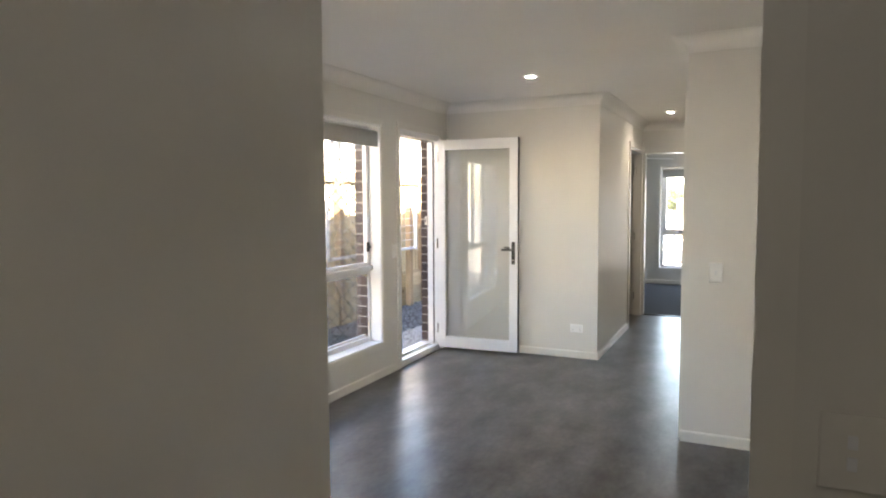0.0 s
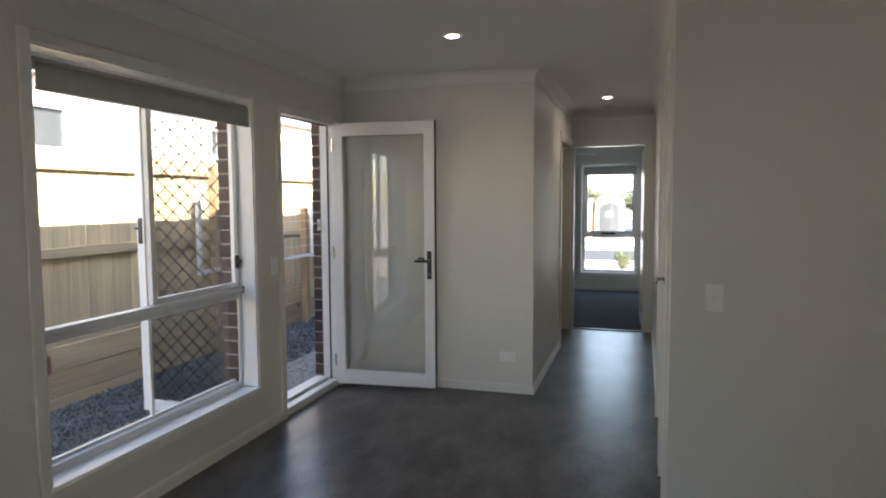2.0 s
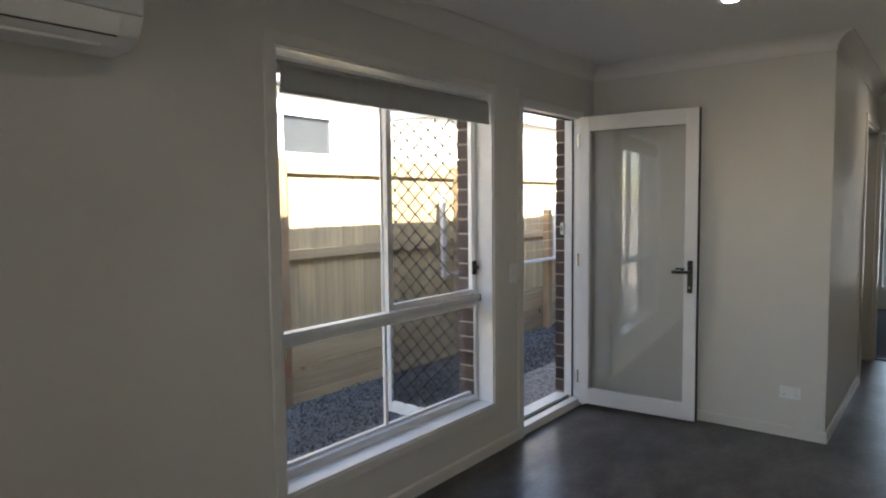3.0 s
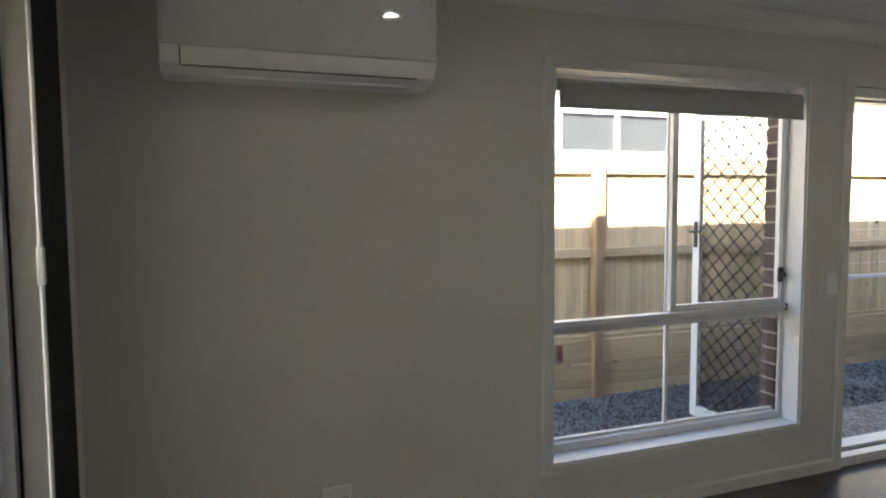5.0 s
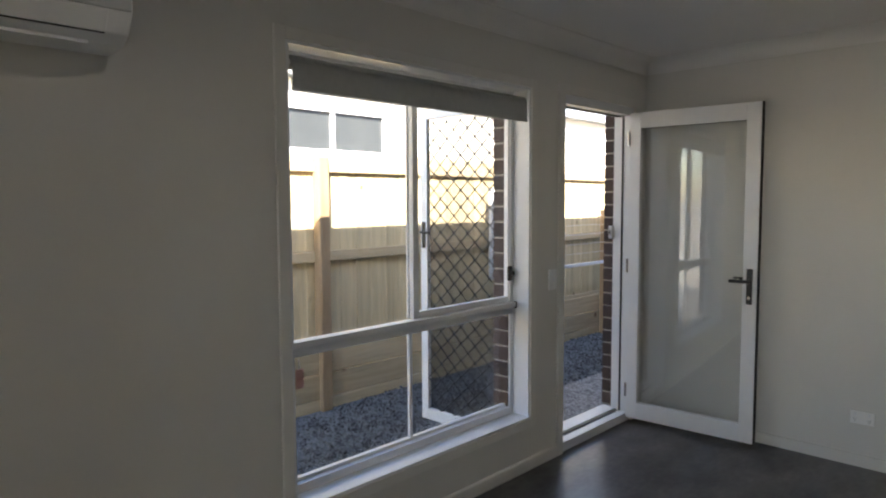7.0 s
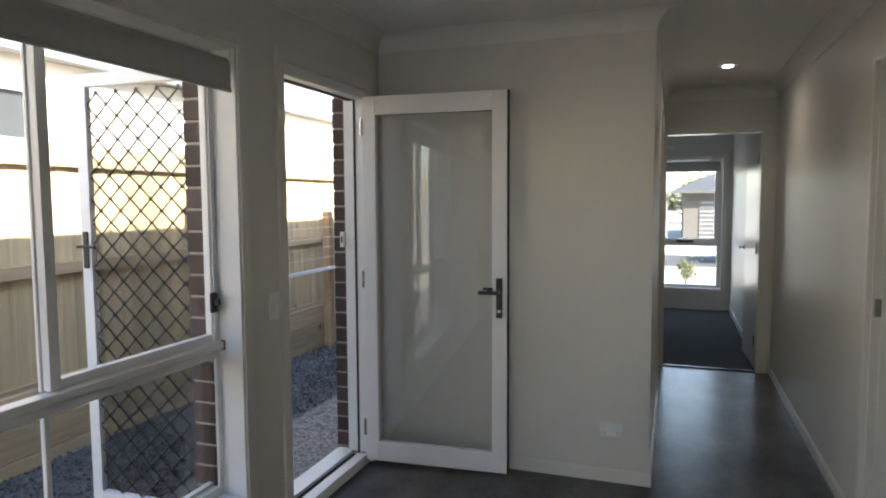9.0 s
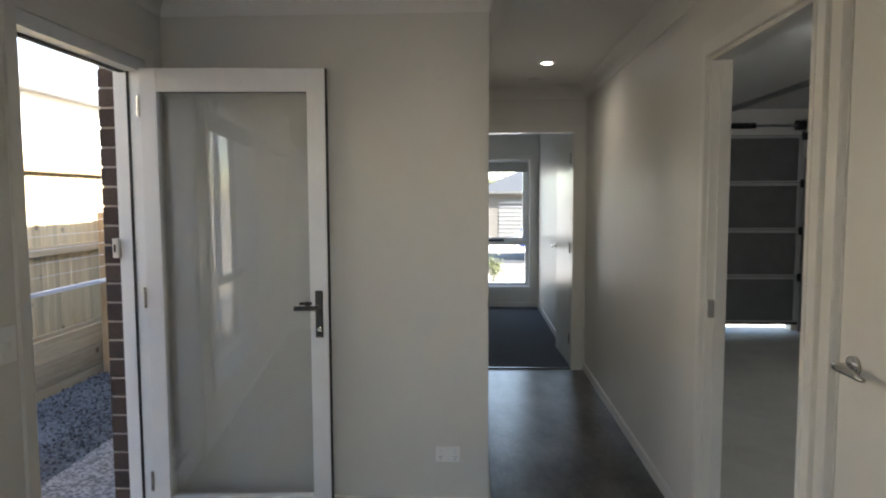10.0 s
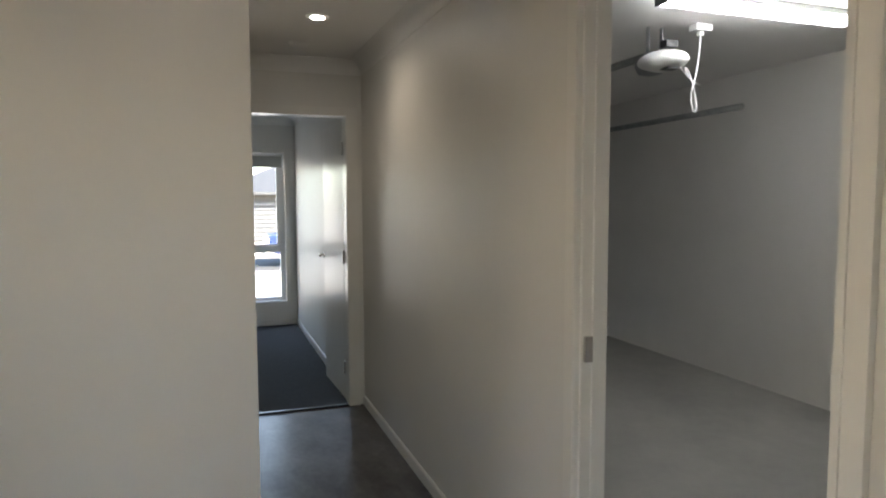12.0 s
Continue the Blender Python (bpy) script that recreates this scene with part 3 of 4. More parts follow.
part("window_frame", boxes((FX0, FX1, Y0 + 0.045, Y1 - 0.037, Z1 - 0.03, Z1 - 0.012)), M_WHITE, w)
part("transom", rounded(boxes((FX0, FX1 + 0.004, Y0 + 0.045, Y1 - 0.037, 0.862, 0.898), (FX0 + 0.02, FX1 + 0.022, Y0 + 0.012, Y1 - 0.014, 0.898, 0.926)), 0.003), M_WHITE, w)
part("transom_cap", boxes((-3.19, -3.172, Y1 - 0.016, Y1 - 0.012, 0.892, 0.93)), M_BLACK, w)
part("mullion", rounded(boxes((-3.248, -3.230, 4.842, 4.86, Z0 + 0.05, 0.862)), 0.003), M_WHITE, w)
sash = part("sash", rounded(boxes((-3.236, -3.206, 4.85, 4.886, 0.928, 2.047), (-3.236, -3.206, 5.56, 5.578, 0.928, 2.047), (-3.236, -3.206, 4.886, 5.56, 0.928, 0.958), (-3.236, -3.206, 4.886, 5.56, 2.03, 2.047)), 0.002), M_WHITE, w)
part("mullion", rounded(boxes((-3.250, -3.238, 4.844, 4.864, 0.926, 2.047)), 0.002), M_WHITE, w)
part("seal", boxes((-3.238, -3.204, 5.578, 5.582, 0.928, 2.03)), M_RUBBER, w)
for r in ((-3.247, -3.243, 4.188, 4.833, 0.90, 2.047), (-3.223, -3.219, 4.878, 5.538, 0.95, 2.04), (-3.243, -3.239, 4.188, 4.833, 0.345, 0.865), (-3.243, -3.239, 4.854, 5.568, 0.345, 0.865)):
    g = part("pane", boxes(r), M_GLASS, w, "clear glass pane")
    g.visible_shadow = False
k = part("latch", rounded(boxes((-3.206, -3.186, 5.548, 5.578, 1.045, 1.125)), 0.006, 3), M_BLACK, w, "black sash latch")
part("catch", rounded(boxes((-3.19, -3.168, 5.554, 5.572, 1.075, 1.10)), 0.005), M_BLACK, k)
b = thing("roller_blind", (-3.17, 4.88, 2.0), "grey roller blind rolled nearly up in the window", "blind", "roller blinds")
part("roller", tube([(-3.1300, 4.137, 2.004), (-3.1300, 5.588, 2.004)], 0.012, 16), M_PLASTIC, b, "", True)
part("cloth_roll", tube([(-3.1300, 4.148, 2.004), (-3.1300, 5.582, 2.004)], 0.0265, 28), M_BLIND, b, "", True)
part("cloth", extrude_y([(-3.1050, 2.006), (-3.1030, 2.006), (-3.1030, 1.911), (-3.1050, 1.911)], 4.146, 5.586), M_BLIND, b, "grey woven blind cloth")
part("bottom_bar", rounded(boxes((-3.111, -3.097, 4.146, 5.586, 1.897, 1.912)), 0.003), M_BLIND, b)
part("bracket", rounded(boxes((-3.168, -3.108, 4.122, 4.136, 1.972, 2.062)), 0.003), M_PLASTIC, b)
part("bracket", rounded(boxes((-3.168, -3.108, 5.5885, 5.5935, 1.972, 2.062)), 0.002), M_PLASTIC, b)
part("control_chain", tube([(-3.165, 4.128, 2.0), (-3.165, 4.128, 1.35)], 0.0025, 6), M_PLASTIC, b)
t = thing("card_tag", (-3.20, 4.20, 0.79), "small pink card tag hanging from the window", "tag")
part("card", rounded(boxes((-3.188, -3.186, 4.185, 4.222, 0.735, 0.815)), 0.0008, 1), M_TAG, t)
part("string", tube([(-3.187, 4.203, 0.815), (-3.187, 4.200, 0.858)], 0.0012, 6), M_PLASTIC, t)

# ---- bedroom window ----
w = thing("window_2", (-1.33, FY + 0.05, 0.275), "white aluminium awning window with dark winder", "window", "", "structure")
X0, X1, Z0, Z1 = -1.76, -0.90, 0.275, 2.0
for r in ((X0 - 0.048, X0, Z0 - 0.048, Z1 + 0.048), (X1, X1 + 0.048, Z0 - 0.048, Z1 + 0.048), (X0, X1, Z1, Z1 + 0.048), (X0, X1, Z0 - 0.048, Z0)):
    part("architrave", rounded(boxes((r[0], r[1], FY - 0.012, FY, r[2], r[3])), 0.003), M_TRIM, w)
part("window_sill", boxes((X0, X1, FY - 0.005, FY + 0.10, Z0, Z0 + 0.014)), M_WHITE, w)
part("window_frame", boxes((X0, X0 + 0.05, FY + 0.10, FY + 0.16, Z0, Z1)), M_WHITE, w)
part("window_frame", boxes((X1 - 0.05, X1, FY + 0.10, FY + 0.16, Z0, Z1)), M_WHITE, w)
part("window_frame", boxes((X0 + 0.05, X1 - 0.05, FY + 0.10, FY + 0.16, Z0, Z0 + 0.05)), M_WHITE, w)
part("window_frame", boxes((X0 + 0.05, X1 - 0.05, FY + 0.10, FY + 0.16, Z1 - 0.05, Z1)), M_WHITE, w)
part("transom", rounded(boxes((X0 + 0.05, X1 - 0.05, FY + 0.09, FY + 0.16, 0.85, 0.925)), 0.003), M_WHITE, w)
part("sash", boxes((X0 + 0.05, X0 + 0.085, FY + 0.11, FY + 0.15, 0.925, Z1 - 0.05), (X1 - 0.085, X1 - 0.05, FY + 0.11, FY + 0.15, 0.925, Z1 - 0.05), (X0 + 0.085, X1 - 0.085, FY + 0.11, FY + 0.15, 0.925, 0.945)), M_WHITE, w)
part("winder", rounded(boxes((-1.46, -1.24, FY + 0.055, FY + 0.09, 0.895, 0.93)), 0.012, 3), M_BLACK, w, "black window winder")
for r in ((X0 + 0.08, X1 - 0.08, FY + 0.128, FY + 0.132, 0.94, 1.96), (X0 + 0.05, X1 - 0.05, FY + 0.128, FY + 0.132, 0.355, 0.855)):
    g = part("pane", boxes(r), M_GLASS, w, "clear glass pane")
    g.visible_shadow = False
b = thing("roller_blind", (-1.36, FY + 0.05, 1.95), "grey roller blind rolled nearly up in the bedroom", "blind", "roller blinds")
part("roller", tube([(X0 + 0.02, FY + 0.045, 1.955), (X1 - 0.02, FY + 0.045, 1.955)], 0.022, 16), M_PLASTIC, b, "", True)
part("cloth", boxes((X0 + 0.03, X1 - 0.03, FY + 0.021, FY + 0.024, 1.845, 1.96)), M_BLIND, b)
part("bottom_bar", rounded(boxes((X0 + 0.03, X1 - 0.03, FY + 0.016, FY + 0.028, 1.832, 1.847)), 0.003), M_BLIND, b)

# ---- sliding door and vertical blind ----
d = thing("door_7", (-2.04, 2.16, 0), "white aluminium sliding glass door", "sliding door", "", "structure")
part("reveal", boxes((-2.62, -2.607, 2.17, SY + 0.003, 0, 2.10)), M_TRIM, d)
part("reveal", boxes((-1.473, -1.46, 2.17, SY + 0.003, 0, 2.10)), M_TRIM, d)
part("reveal", boxes((-2.607, -1.473, 2.17, SY + 0.003, 2.087, 2.11)), M_TRIM, d)
part("architrave", rounded(boxes((-2.70, -2.617, SY, SY + 0.014, 0, 2.17)), 0.003), M_TRIM, d)
part("architrave", rounded(boxes((-1.463, -1.40, SY, SY + 0.014, 0, 2.17)), 0.003), M_TRIM, d)
part("architrave", rounded(boxes((-2.617, -1.463, SY, SY + 0.014, 2.105, 2.17)), 0.003), M_TRIM, d)
part("door_frame", boxes((-2.607, -2.56, 2.07, 2.165, 0, 2.09)), M_WHITE, d)
part("door_frame", boxes((-1.52, -1.473, 2.07, 2.165, 0, 2.09)), M_WHITE, d)
part("door_frame", boxes((-2.56, -1.52, 2.07, 2.165, 2.03, 2.09)), M_WHITE, d)
part("sill", boxes((-2.56, -1.52, 2.07, 2.165, 0, 0.04)), M_WHITE, d)
part("seal", boxes((-2.607, -2.598, 2.165, 2.171, 0.04, 2.09)), M_RUBBER, d)
part("stile", boxes((-2.56, -2.49, 2.10, 2.135, 0.04, 2.03)), M_WHITE, d)
part("stile", boxes((-2.08, -2.01, 2.09, 2.145, 0.04, 2.03)), M_WHITE, d)
part("stile", boxes((-1.59, -1.52, 2.10, 2.135, 0.04, 2.03)), M_WHITE, d)
for r in ((-2.49, -2.08), (-2.01, -1.59)):
    g = part("pane", boxes((r[0], r[1], 2.114, 2.119, 0.04, 2.03)), M_GLASS, d, "clear glass pane")
    g.visible_shadow = False
b = thing("vertical_blind", (-2.65, 2.28, 0.02), "charcoal vertical blind stacked beside the sliding door", "blind")
part("head_rail", rounded(boxes((-2.80, -1.40, 2.256, 2.290, 2.19, 2.225)), 0.003), M_PLASTIC, b)
for i in range(13):
    sl = bmesh.new()
    box(sl, -0.001, 0.001, -0.020, 0.020, 0.03, 2.19)
    bmesh.ops.transform(sl, matrix=pose(-2.762 + 0.018 * i, 2.267, 0, 0, 0, 64 + 4 * math.sin(i * 2.1)), verts=sl.verts)
    part("slat", sl, M_DARKBLIND, b)
part("wand", tube([(-2.475, 2.266, 2.19), (-2.475, 2.266, 1.32), (-2.475, 2.266, 0.2)], 0.006, 10), M_PLASTIC, b, "white plastic wand", True)
part("wand_grip", rounded(boxes((-2.485, -2.465, 2.257, 2.275, 1.28, 1.38)), 0.004), M_PLASTIC, b)


# ---- wall fittings ----
def switch_plate(x, y, z, axis, sign, w=0.074, h=0.116, label="white plastic light switch on cream wall", rockers=1, name="light_switch", mat=M_PLASTIC):
    t = thing(name, (x, y, z), label, "switch", "wall switches")
    def slab(a0, a1, z0, z1, d0, d1):
        lo, hi = sorted((sign * d0, sign * d1))
        return (x + lo, x + hi, y + a0, y + a1, z + z0, z + z1) if axis == "x" else (x + a0, x + a1, y + lo, y + hi, z + z0, z + z1)
    part("plate", rounded(boxes(slab(-w / 2, w / 2, -h / 2, h / 2, 0, 0.009)), 0.003), mat, t)
    for i in range(rockers):
        c = (i - (rockers - 1) / 2) * 0.034
        part("rocker", rounded(boxes(slab(-0.007, 0.007, c - 0.011, c + 0.011, 0.008, 0.0125)), 0.002), M_WHITE, t)


switch_plate(-0.529, KY, 1.033, "y", -1)
switch_plate(WX, 5.815, 1.037, "x", 1)
switch_plate(-0.204, SYO, 1.075, "y", -1, 0.09, 0.12, "double cream switch plate beside the lobby door", 2, mat=M_TRIM)


def socket(x, y, z, axis, sign):
    t = thing("power_socket", (x, y, z), "white double power socket low on cream wall", "socket", "power sockets")
    def slab(a0, a1, z0, z1, d0, d1):
        lo, hi = sorted((sign * d0, sign * d1))
        return (x + lo, x + hi, y + a0, y + a1, z + z0, z + z1) if axis == "x" else (x + a0, x + a1, y + lo, y + hi, z + z0, z + z1)
    part("plate", rounded(boxes(slab(-0.058, 0.058, -0.037, 0.037, 0, 0.010)), 0.003), M_PLASTIC, t)
    for s in (-1, 1):
        part("rocker", rounded(boxes(slab(s * 0.034 - 0.006, s * 0.034 + 0.006, 0.008, 0.026, 0.009, 0.0135)), 0.002), M_WHITE, t)
        part("pin_slot", boxes(slab(s * 0.034 - 0.007, s * 0.034 - 0.004, -0.014, -0.006, 0.009, 0.0104), slab(s * 0.034 + 0.004, s * 0.034 + 0.007, -0.014, -0.006, 0.009, 0.0104),
                               slab(s * 0.034 - 0.0015, s * 0.034 + 0.0015, -0.026, -0.018, 0.009, 0.0104)), M_GREYPLASTIC, t)


socket(-1.782, AY, 0.277, "y", -1)
socket(WX, 3.13, 0.315, "x", 1)


def downlight(x, y, watts):
    t = thing("downlight", (x, y, CEIL), "round recessed downlight, lit, in white ceiling", "downlight", "ceiling downlights")
    part("trim_ring", lathe([(0.036, 0.0), (0.058, 0.0), (0.057, -0.005), (0.050, -0.008), (0.038, -0.006)], (x, y, CEIL)), M_PLASTIC, t, "", True)
    part("lens", lathe([(0.037, -0.001), (0.037, -0.0055), (0.03, -0.007)], (x, y, CEIL)), M_LED, t)
    l = new("downlight_lamp", bpy.data.lights.new("downlight_lamp", "SPOT"))
    l.data.energy, l.data.color, l.data.spot_size, l.data.spot_blend, l.data.shadow_soft_size = watts, (1.0, 0.85, 0.64), radians(160), 1.0, 0.04
    l.matrix_world = look((x, y, CEIL - 0.012), (x, y, 0))
    under(l, t)


# the last one, in the lobby, is an unseen lamp added to brighten it
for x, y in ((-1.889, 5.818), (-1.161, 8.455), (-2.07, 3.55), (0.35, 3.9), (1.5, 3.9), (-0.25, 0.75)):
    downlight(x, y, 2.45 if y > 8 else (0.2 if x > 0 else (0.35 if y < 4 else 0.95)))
t = thing("smoke_alarm", (-1.18, 9.06, CEIL), "round white smoke alarm on hallway ceiling", "smoke alarm")
part("base", lathe([(0.062, 0.0), (0.060, -0.006)], (-1.18, 9.06, CEIL)), M_CEIL, t)
part("cover", lathe([(0.056, -0.006), (0.053, -0.014), (0.040, -0.020), (0.01, -0.021)], (-1.18, 9.06, CEIL)), M_CEIL, t, "", True)

# ---- air conditioner ----
t = thing("air_conditioner", (-3.0, 3.021, 1.93), "white split air conditioner mounted high on the wall", "air conditioner")
part("body", rounded(extrude_y([(WX, 2.255), (-2.915, 2.255), (-2.888, 2.238), (-2.885, 2.005), (-2.921, 1.947), (-2.965, 1.923), (WX, 1.918)], 2.541, 3.498), 0.008, 3), M_PLASTIC, t, "", True)
part("front_panel", rounded(boxes((-2.887, -2.876, 2.548, 3.491, 2.004, 2.236)), 0.004), material("gloss white panel", (0.60, 0.61, 0.60), 0.04, second=(0.64, 0.65, 0.64), scale=2), t, "glossy white front panel")
part("gap", extrude_y([(-2.8865, 2.003), (-2.8855, 2.003), (-2.9175, 1.947), (-2.9185, 1.947)], 2.6015, 2.606), M_RUBBER, t, "dark gap beside the flap")
part("gap", extrude_y([(-2.9185, 1.9475), (-2.9168, 1.9475), (-2.9195, 1.9440), (-2.9215, 1.9440)], 2.606, 3.431), M_RUBBER, t, "dark gap under the flap")
part("flap", rounded(extrude_y([(-2.8845, 2.001), (-2.8800, 1.999), (-2.9120, 1.946), (-2.9175, 1.948)], 2.606, 3.431), 0.0015, 1), M_PLASTIC, t, "white louvre flap")
part("vent", boxes((-3.04, -2.945, 2.636, 3.396, 1.917, 1.925)), M_PLASTIC, t, "white air outlet grille")

# ---- kitchen bench ----
t = thing("kitchen_bench", (0.35, 2.9, 0), "white kitchen bench cabinet with plain end panel", "cabinet")
part("body", boxes((0.020, 0.75, SY + 0.004, 3.53, 0.10, 0.870)), M_PLASTIC, t)
part("end_panel", rounded(boxes((0.003, 0.77, 3.53, 3.548, 0.0, 0.870)), 0.002), M_WHITE, t)
part("side_panel", rounded(boxes((0.003, 0.020, SY + 0.004, 3.53, 0.0, 0.870)), 0.002), M_WHITE, t)
part("kickboard", boxes((0.05, 0.71, SY + 0.004, 3.50, 0.0, 0.10)), M_WHITE, t)
tagged(part("benchtop", rounded(boxes((-0.029, 1.05, SY + 0.004, 4.170, 0.870, 0.90)), 0.003), M_STONE), "pale stone benchtop overhanging the kitchen bench", "benchtop")

# ---- bedroom fan ----
t = thing("ceiling_fan", (-2.05, 11.75, CEIL), "white ceiling fan with flat blades", "ceiling fan")
FC = (-2.05, 11.75, 0)
part("rod", tube([(FC[0], FC[1], CEIL), (FC[0], FC[1], 2.17)], 0.014, 12), M_PLASTIC, t)
part("canopy", lathe([(0.07, 0.0), (0.065, -0.03), (0.02, -0.05)], (FC[0], FC[1], CEIL)), M_PLASTIC, t, "", True)
part("motor", lathe([(0.05, 0.05), (0.10, 0.03), (0.10, -0.04), (0.06, -0.06)], (FC[0], FC[1], 2.13)), M_PLASTIC, t, "", True)
for i in range(3):
    bl = bmesh.new()
    box(bl, 0.09, 0.66, -0.06, 0.06, -0.004, 0.004)
    rounded(bl, 0.003)
    bmesh.ops.transform(bl, matrix=pose(FC[0], FC[1], 2.115, 8, 0, 38 + 120 * i), verts=bl.verts)
    part("blade", bl, M_PLASTIC, t)

# ---- garage ----
t = thing("garage_door", (0.78, GY - 0.05, 0.03), "grey sectional garage door seen from inside, slightly raised", "garage door")
PX0, PX1 = -0.40, 1.965
for i in range(4):
    z0 = 0.085 + i * 0.52
    p = part("panel", boxes((PX0, PX1, GY - 0.045, GY - 0.025, z0, z0 + 0.5195)), M_PANEL, t)
    part("edge_rail", rounded(boxes((PX0, PX1 - 0.02, GY - 0.062, GY - 0.045, z0 + 0.482, z0 + 0.512)), 0.003), M_EDGE, p, "pale steel edge rail")
    part("edge_rail", rounded(boxes((PX0, PX1 - 0.02, GY - 0.062, GY - 0.045, z0, z0 + 0.016)), 0.003), M_EDGE, p)
    part("end_stile", boxes((PX1 - 0.05, PX1, GY - 0.060, GY - 0.045, z0 + 0.016, z0 + 0.482)), M_EDGE, p)
    part("roller_hinge", rounded(boxes((PX1 - 0.03, PX1 + 0.03, GY - 0.085, GY - 0.062, z0 + 0.46, z0 + 0.55)), 0.006), M_BLACK, p)
part("bottom_seal", boxes((PX0, PX1, GY - 0.05, GY - 0.02, 0.055, 0.085)), M_RUBBER, t)
TX = 1.99
curve = [(TX, GY - 0.07, -0.02), (TX, GY - 0.07, 1.81)] + [(TX, GY - 0.07 - 0.33 * (1 - math.cos(a)), 1.81 + 0.325 * math.sin(a)) for a in [radians(15 * k) for k in range(1, 7)]] + [(TX, 8.83, 2.135)]
part("track", tube(curve, 0.024, 8), M_STEEL, t, "galvanised curved door track", True)
part("track", tube([(-0.45, y, z) for _, y, z in curve], 0.024, 8), M_STEEL, t, "galvanised curved door track", True)
part("spring_shaft", tube([(-0.5, GY - 0.09, 2.262), (2.02, GY - 0.09, 2.262)], 0.013, 12), M_STEEL, t)
part("spring", tube([(0.55, GY - 0.09, 2.262), (1.42, GY - 0.09, 2.262)], 0.032, 16), M_BLACK, t, "black torsion spring")
part("cable_drum", tube([(1.86, GY - 0.09, 2.262), (1.95, GY - 0.09, 2.262)], 0.055, 20), M_BLACK, t)
part("bearing_plate", boxes((1.97, 1.98, GY - 0.13, GY, 2.18, 2.33)), M_STEEL, t)

t = thing("door_opener", (0.752, 8.155, 2.24), "white garage door opener hung from the ceiling", "door opener")
bm = bmesh.new()
bmesh.ops.create_uvsphere(bm, u_segments=24, v_segments=14, radius=1.0)
bmesh.ops.transform(bm, matrix=Matrix.Translation((0.752, 8.155, 2.243)) @ Matrix.Diagonal((0.125, 0.17, 0.058, 1)), verts=bm.verts)
part("housing", bm, M_PLASTIC, t, "", True)
part("lamp_cover", lathe([(0.085, 0.03), (0.09, 0.0), (0.07, -0.04), (0.03, -0.05)], (0.752, 8.265, 2.232)), M_GREYPLASTIC, t, "", True)
part("rail", boxes((0.727, 0.777, 8.235, GY - 0.06, 2.285, 2.315)), M_STEEL, t, "galvanised opener rail")
part("display", rounded(boxes((0.712, 0.792, 8.055, 8.125, 2.184, 2.194)), 0.002), M_BLACK, t)
part("bracket", boxes((0.704, 0.708, 8.215, 8.245, 2.29, 2.45), (0.796, 0.800, 8.215, 8.245, 2.29, 2.45), (0.702, 0.802, 8.215, 8.245, 2.275, 2.287)), M_STEEL, t)
part("mount", rounded(boxes((0.722, 0.802, 8.085, 8.145, 2.31, 2.35)), 0.003), M_BLACK, t)
t = thing("ceiling_socket", (0.962, 8.095, 2.45), "white power socket on garage ceiling with looped cord", "socket")
part("box", rounded(boxes((0.907, 1.017, 8.060, 8.130, 2.412, 2.45)), 0.004), M_PLASTIC, t)
part("plug", rounded(boxes((0.947, 0.977, 8.080, 8.110, 2.385, 2.413)), 0.004), M_PLASTIC, t)
cord = [(0.828, 7.99, 2.32), (0.826, 7.992, 2.26), (0.822, 8.0, 2.19), (0.815, 8.01, 2.13), (0.80, 8.01, 2.09), (0.795, 8.0, 2.05), (0.80, 7.995, 2.02), (0.815, 7.995, 2.01), (0.825, 8.0, 2.03),
        (0.822, 8.01, 2.08), (0.812, 8.02, 2.14), (0.795, 8.03, 2.19), (0.785, 8.035, 2.20), (0.79, 8.03, 2.17), (0.82, 8.02, 2.135), (0.85, 8.01, 2.125), (0.83, 8.015, 2.13), (0.805, 8.04, 2.16), (0.795, 8.06, 2.21), (0.79, 8.085, 2.245)]
cord = [(0.962 + 1.35 * (x - 0.828), 8.095 + 1.2 * (y - 7.99), 2.387 - (2.32 - z) * 1.39) for x, y, z in cord[:-2]] + [(0.842, 8.155, 2.24), (0.797, 8.085, 2.262)]
part("cord", tube(cord, 0.0045, 8), M_PLASTIC, t, "white knotted power cord", True)
t = thing("batten_light", (0.95, 7.640, 2.45), "white LED batten light, lit, on garage ceiling", "batten light")
part("body", rounded(boxes((0.33, 1.56, 7.595, 7.685, 2.418, 2.45)), 0.004), M_PLASTIC, t)
part("diffuser", rounded(boxes((0.345, 1.545, 7.600, 7.680, 2.380, 2.418)), 0.012, 3), M_TUBE, t, "glowing white diffuser")
part("end_cap", rounded(boxes((0.33, 0.345, 7.596, 7.684, 2.377, 2.42)), 0.003), M_GREYPLASTIC, t)
t = thing("fuse_sign", (1.25, GY - 0.02, 2.2), "small red tag on the garage door spring", "tag")
part("card", rounded(boxes((-0.20, -0.17, GY - 0.11, GY - 0.10, 2.16, 2.30)), 0.003), M_RED, t)

# ---- outer brickwork ----
BL, BH, BD, JOINT = 0.230, 0.076, 0.104, 0.010
COURSE = BH + JOINT


def brick_mesh(l):
    bm = boxes((-BD / 2, BD / 2, -l / 2, l / 2, 0, BH))
    rounded(bm, 0.003, 1)
    return mesh_of("brick", bm, M_BRICK)


BRICKS = {}


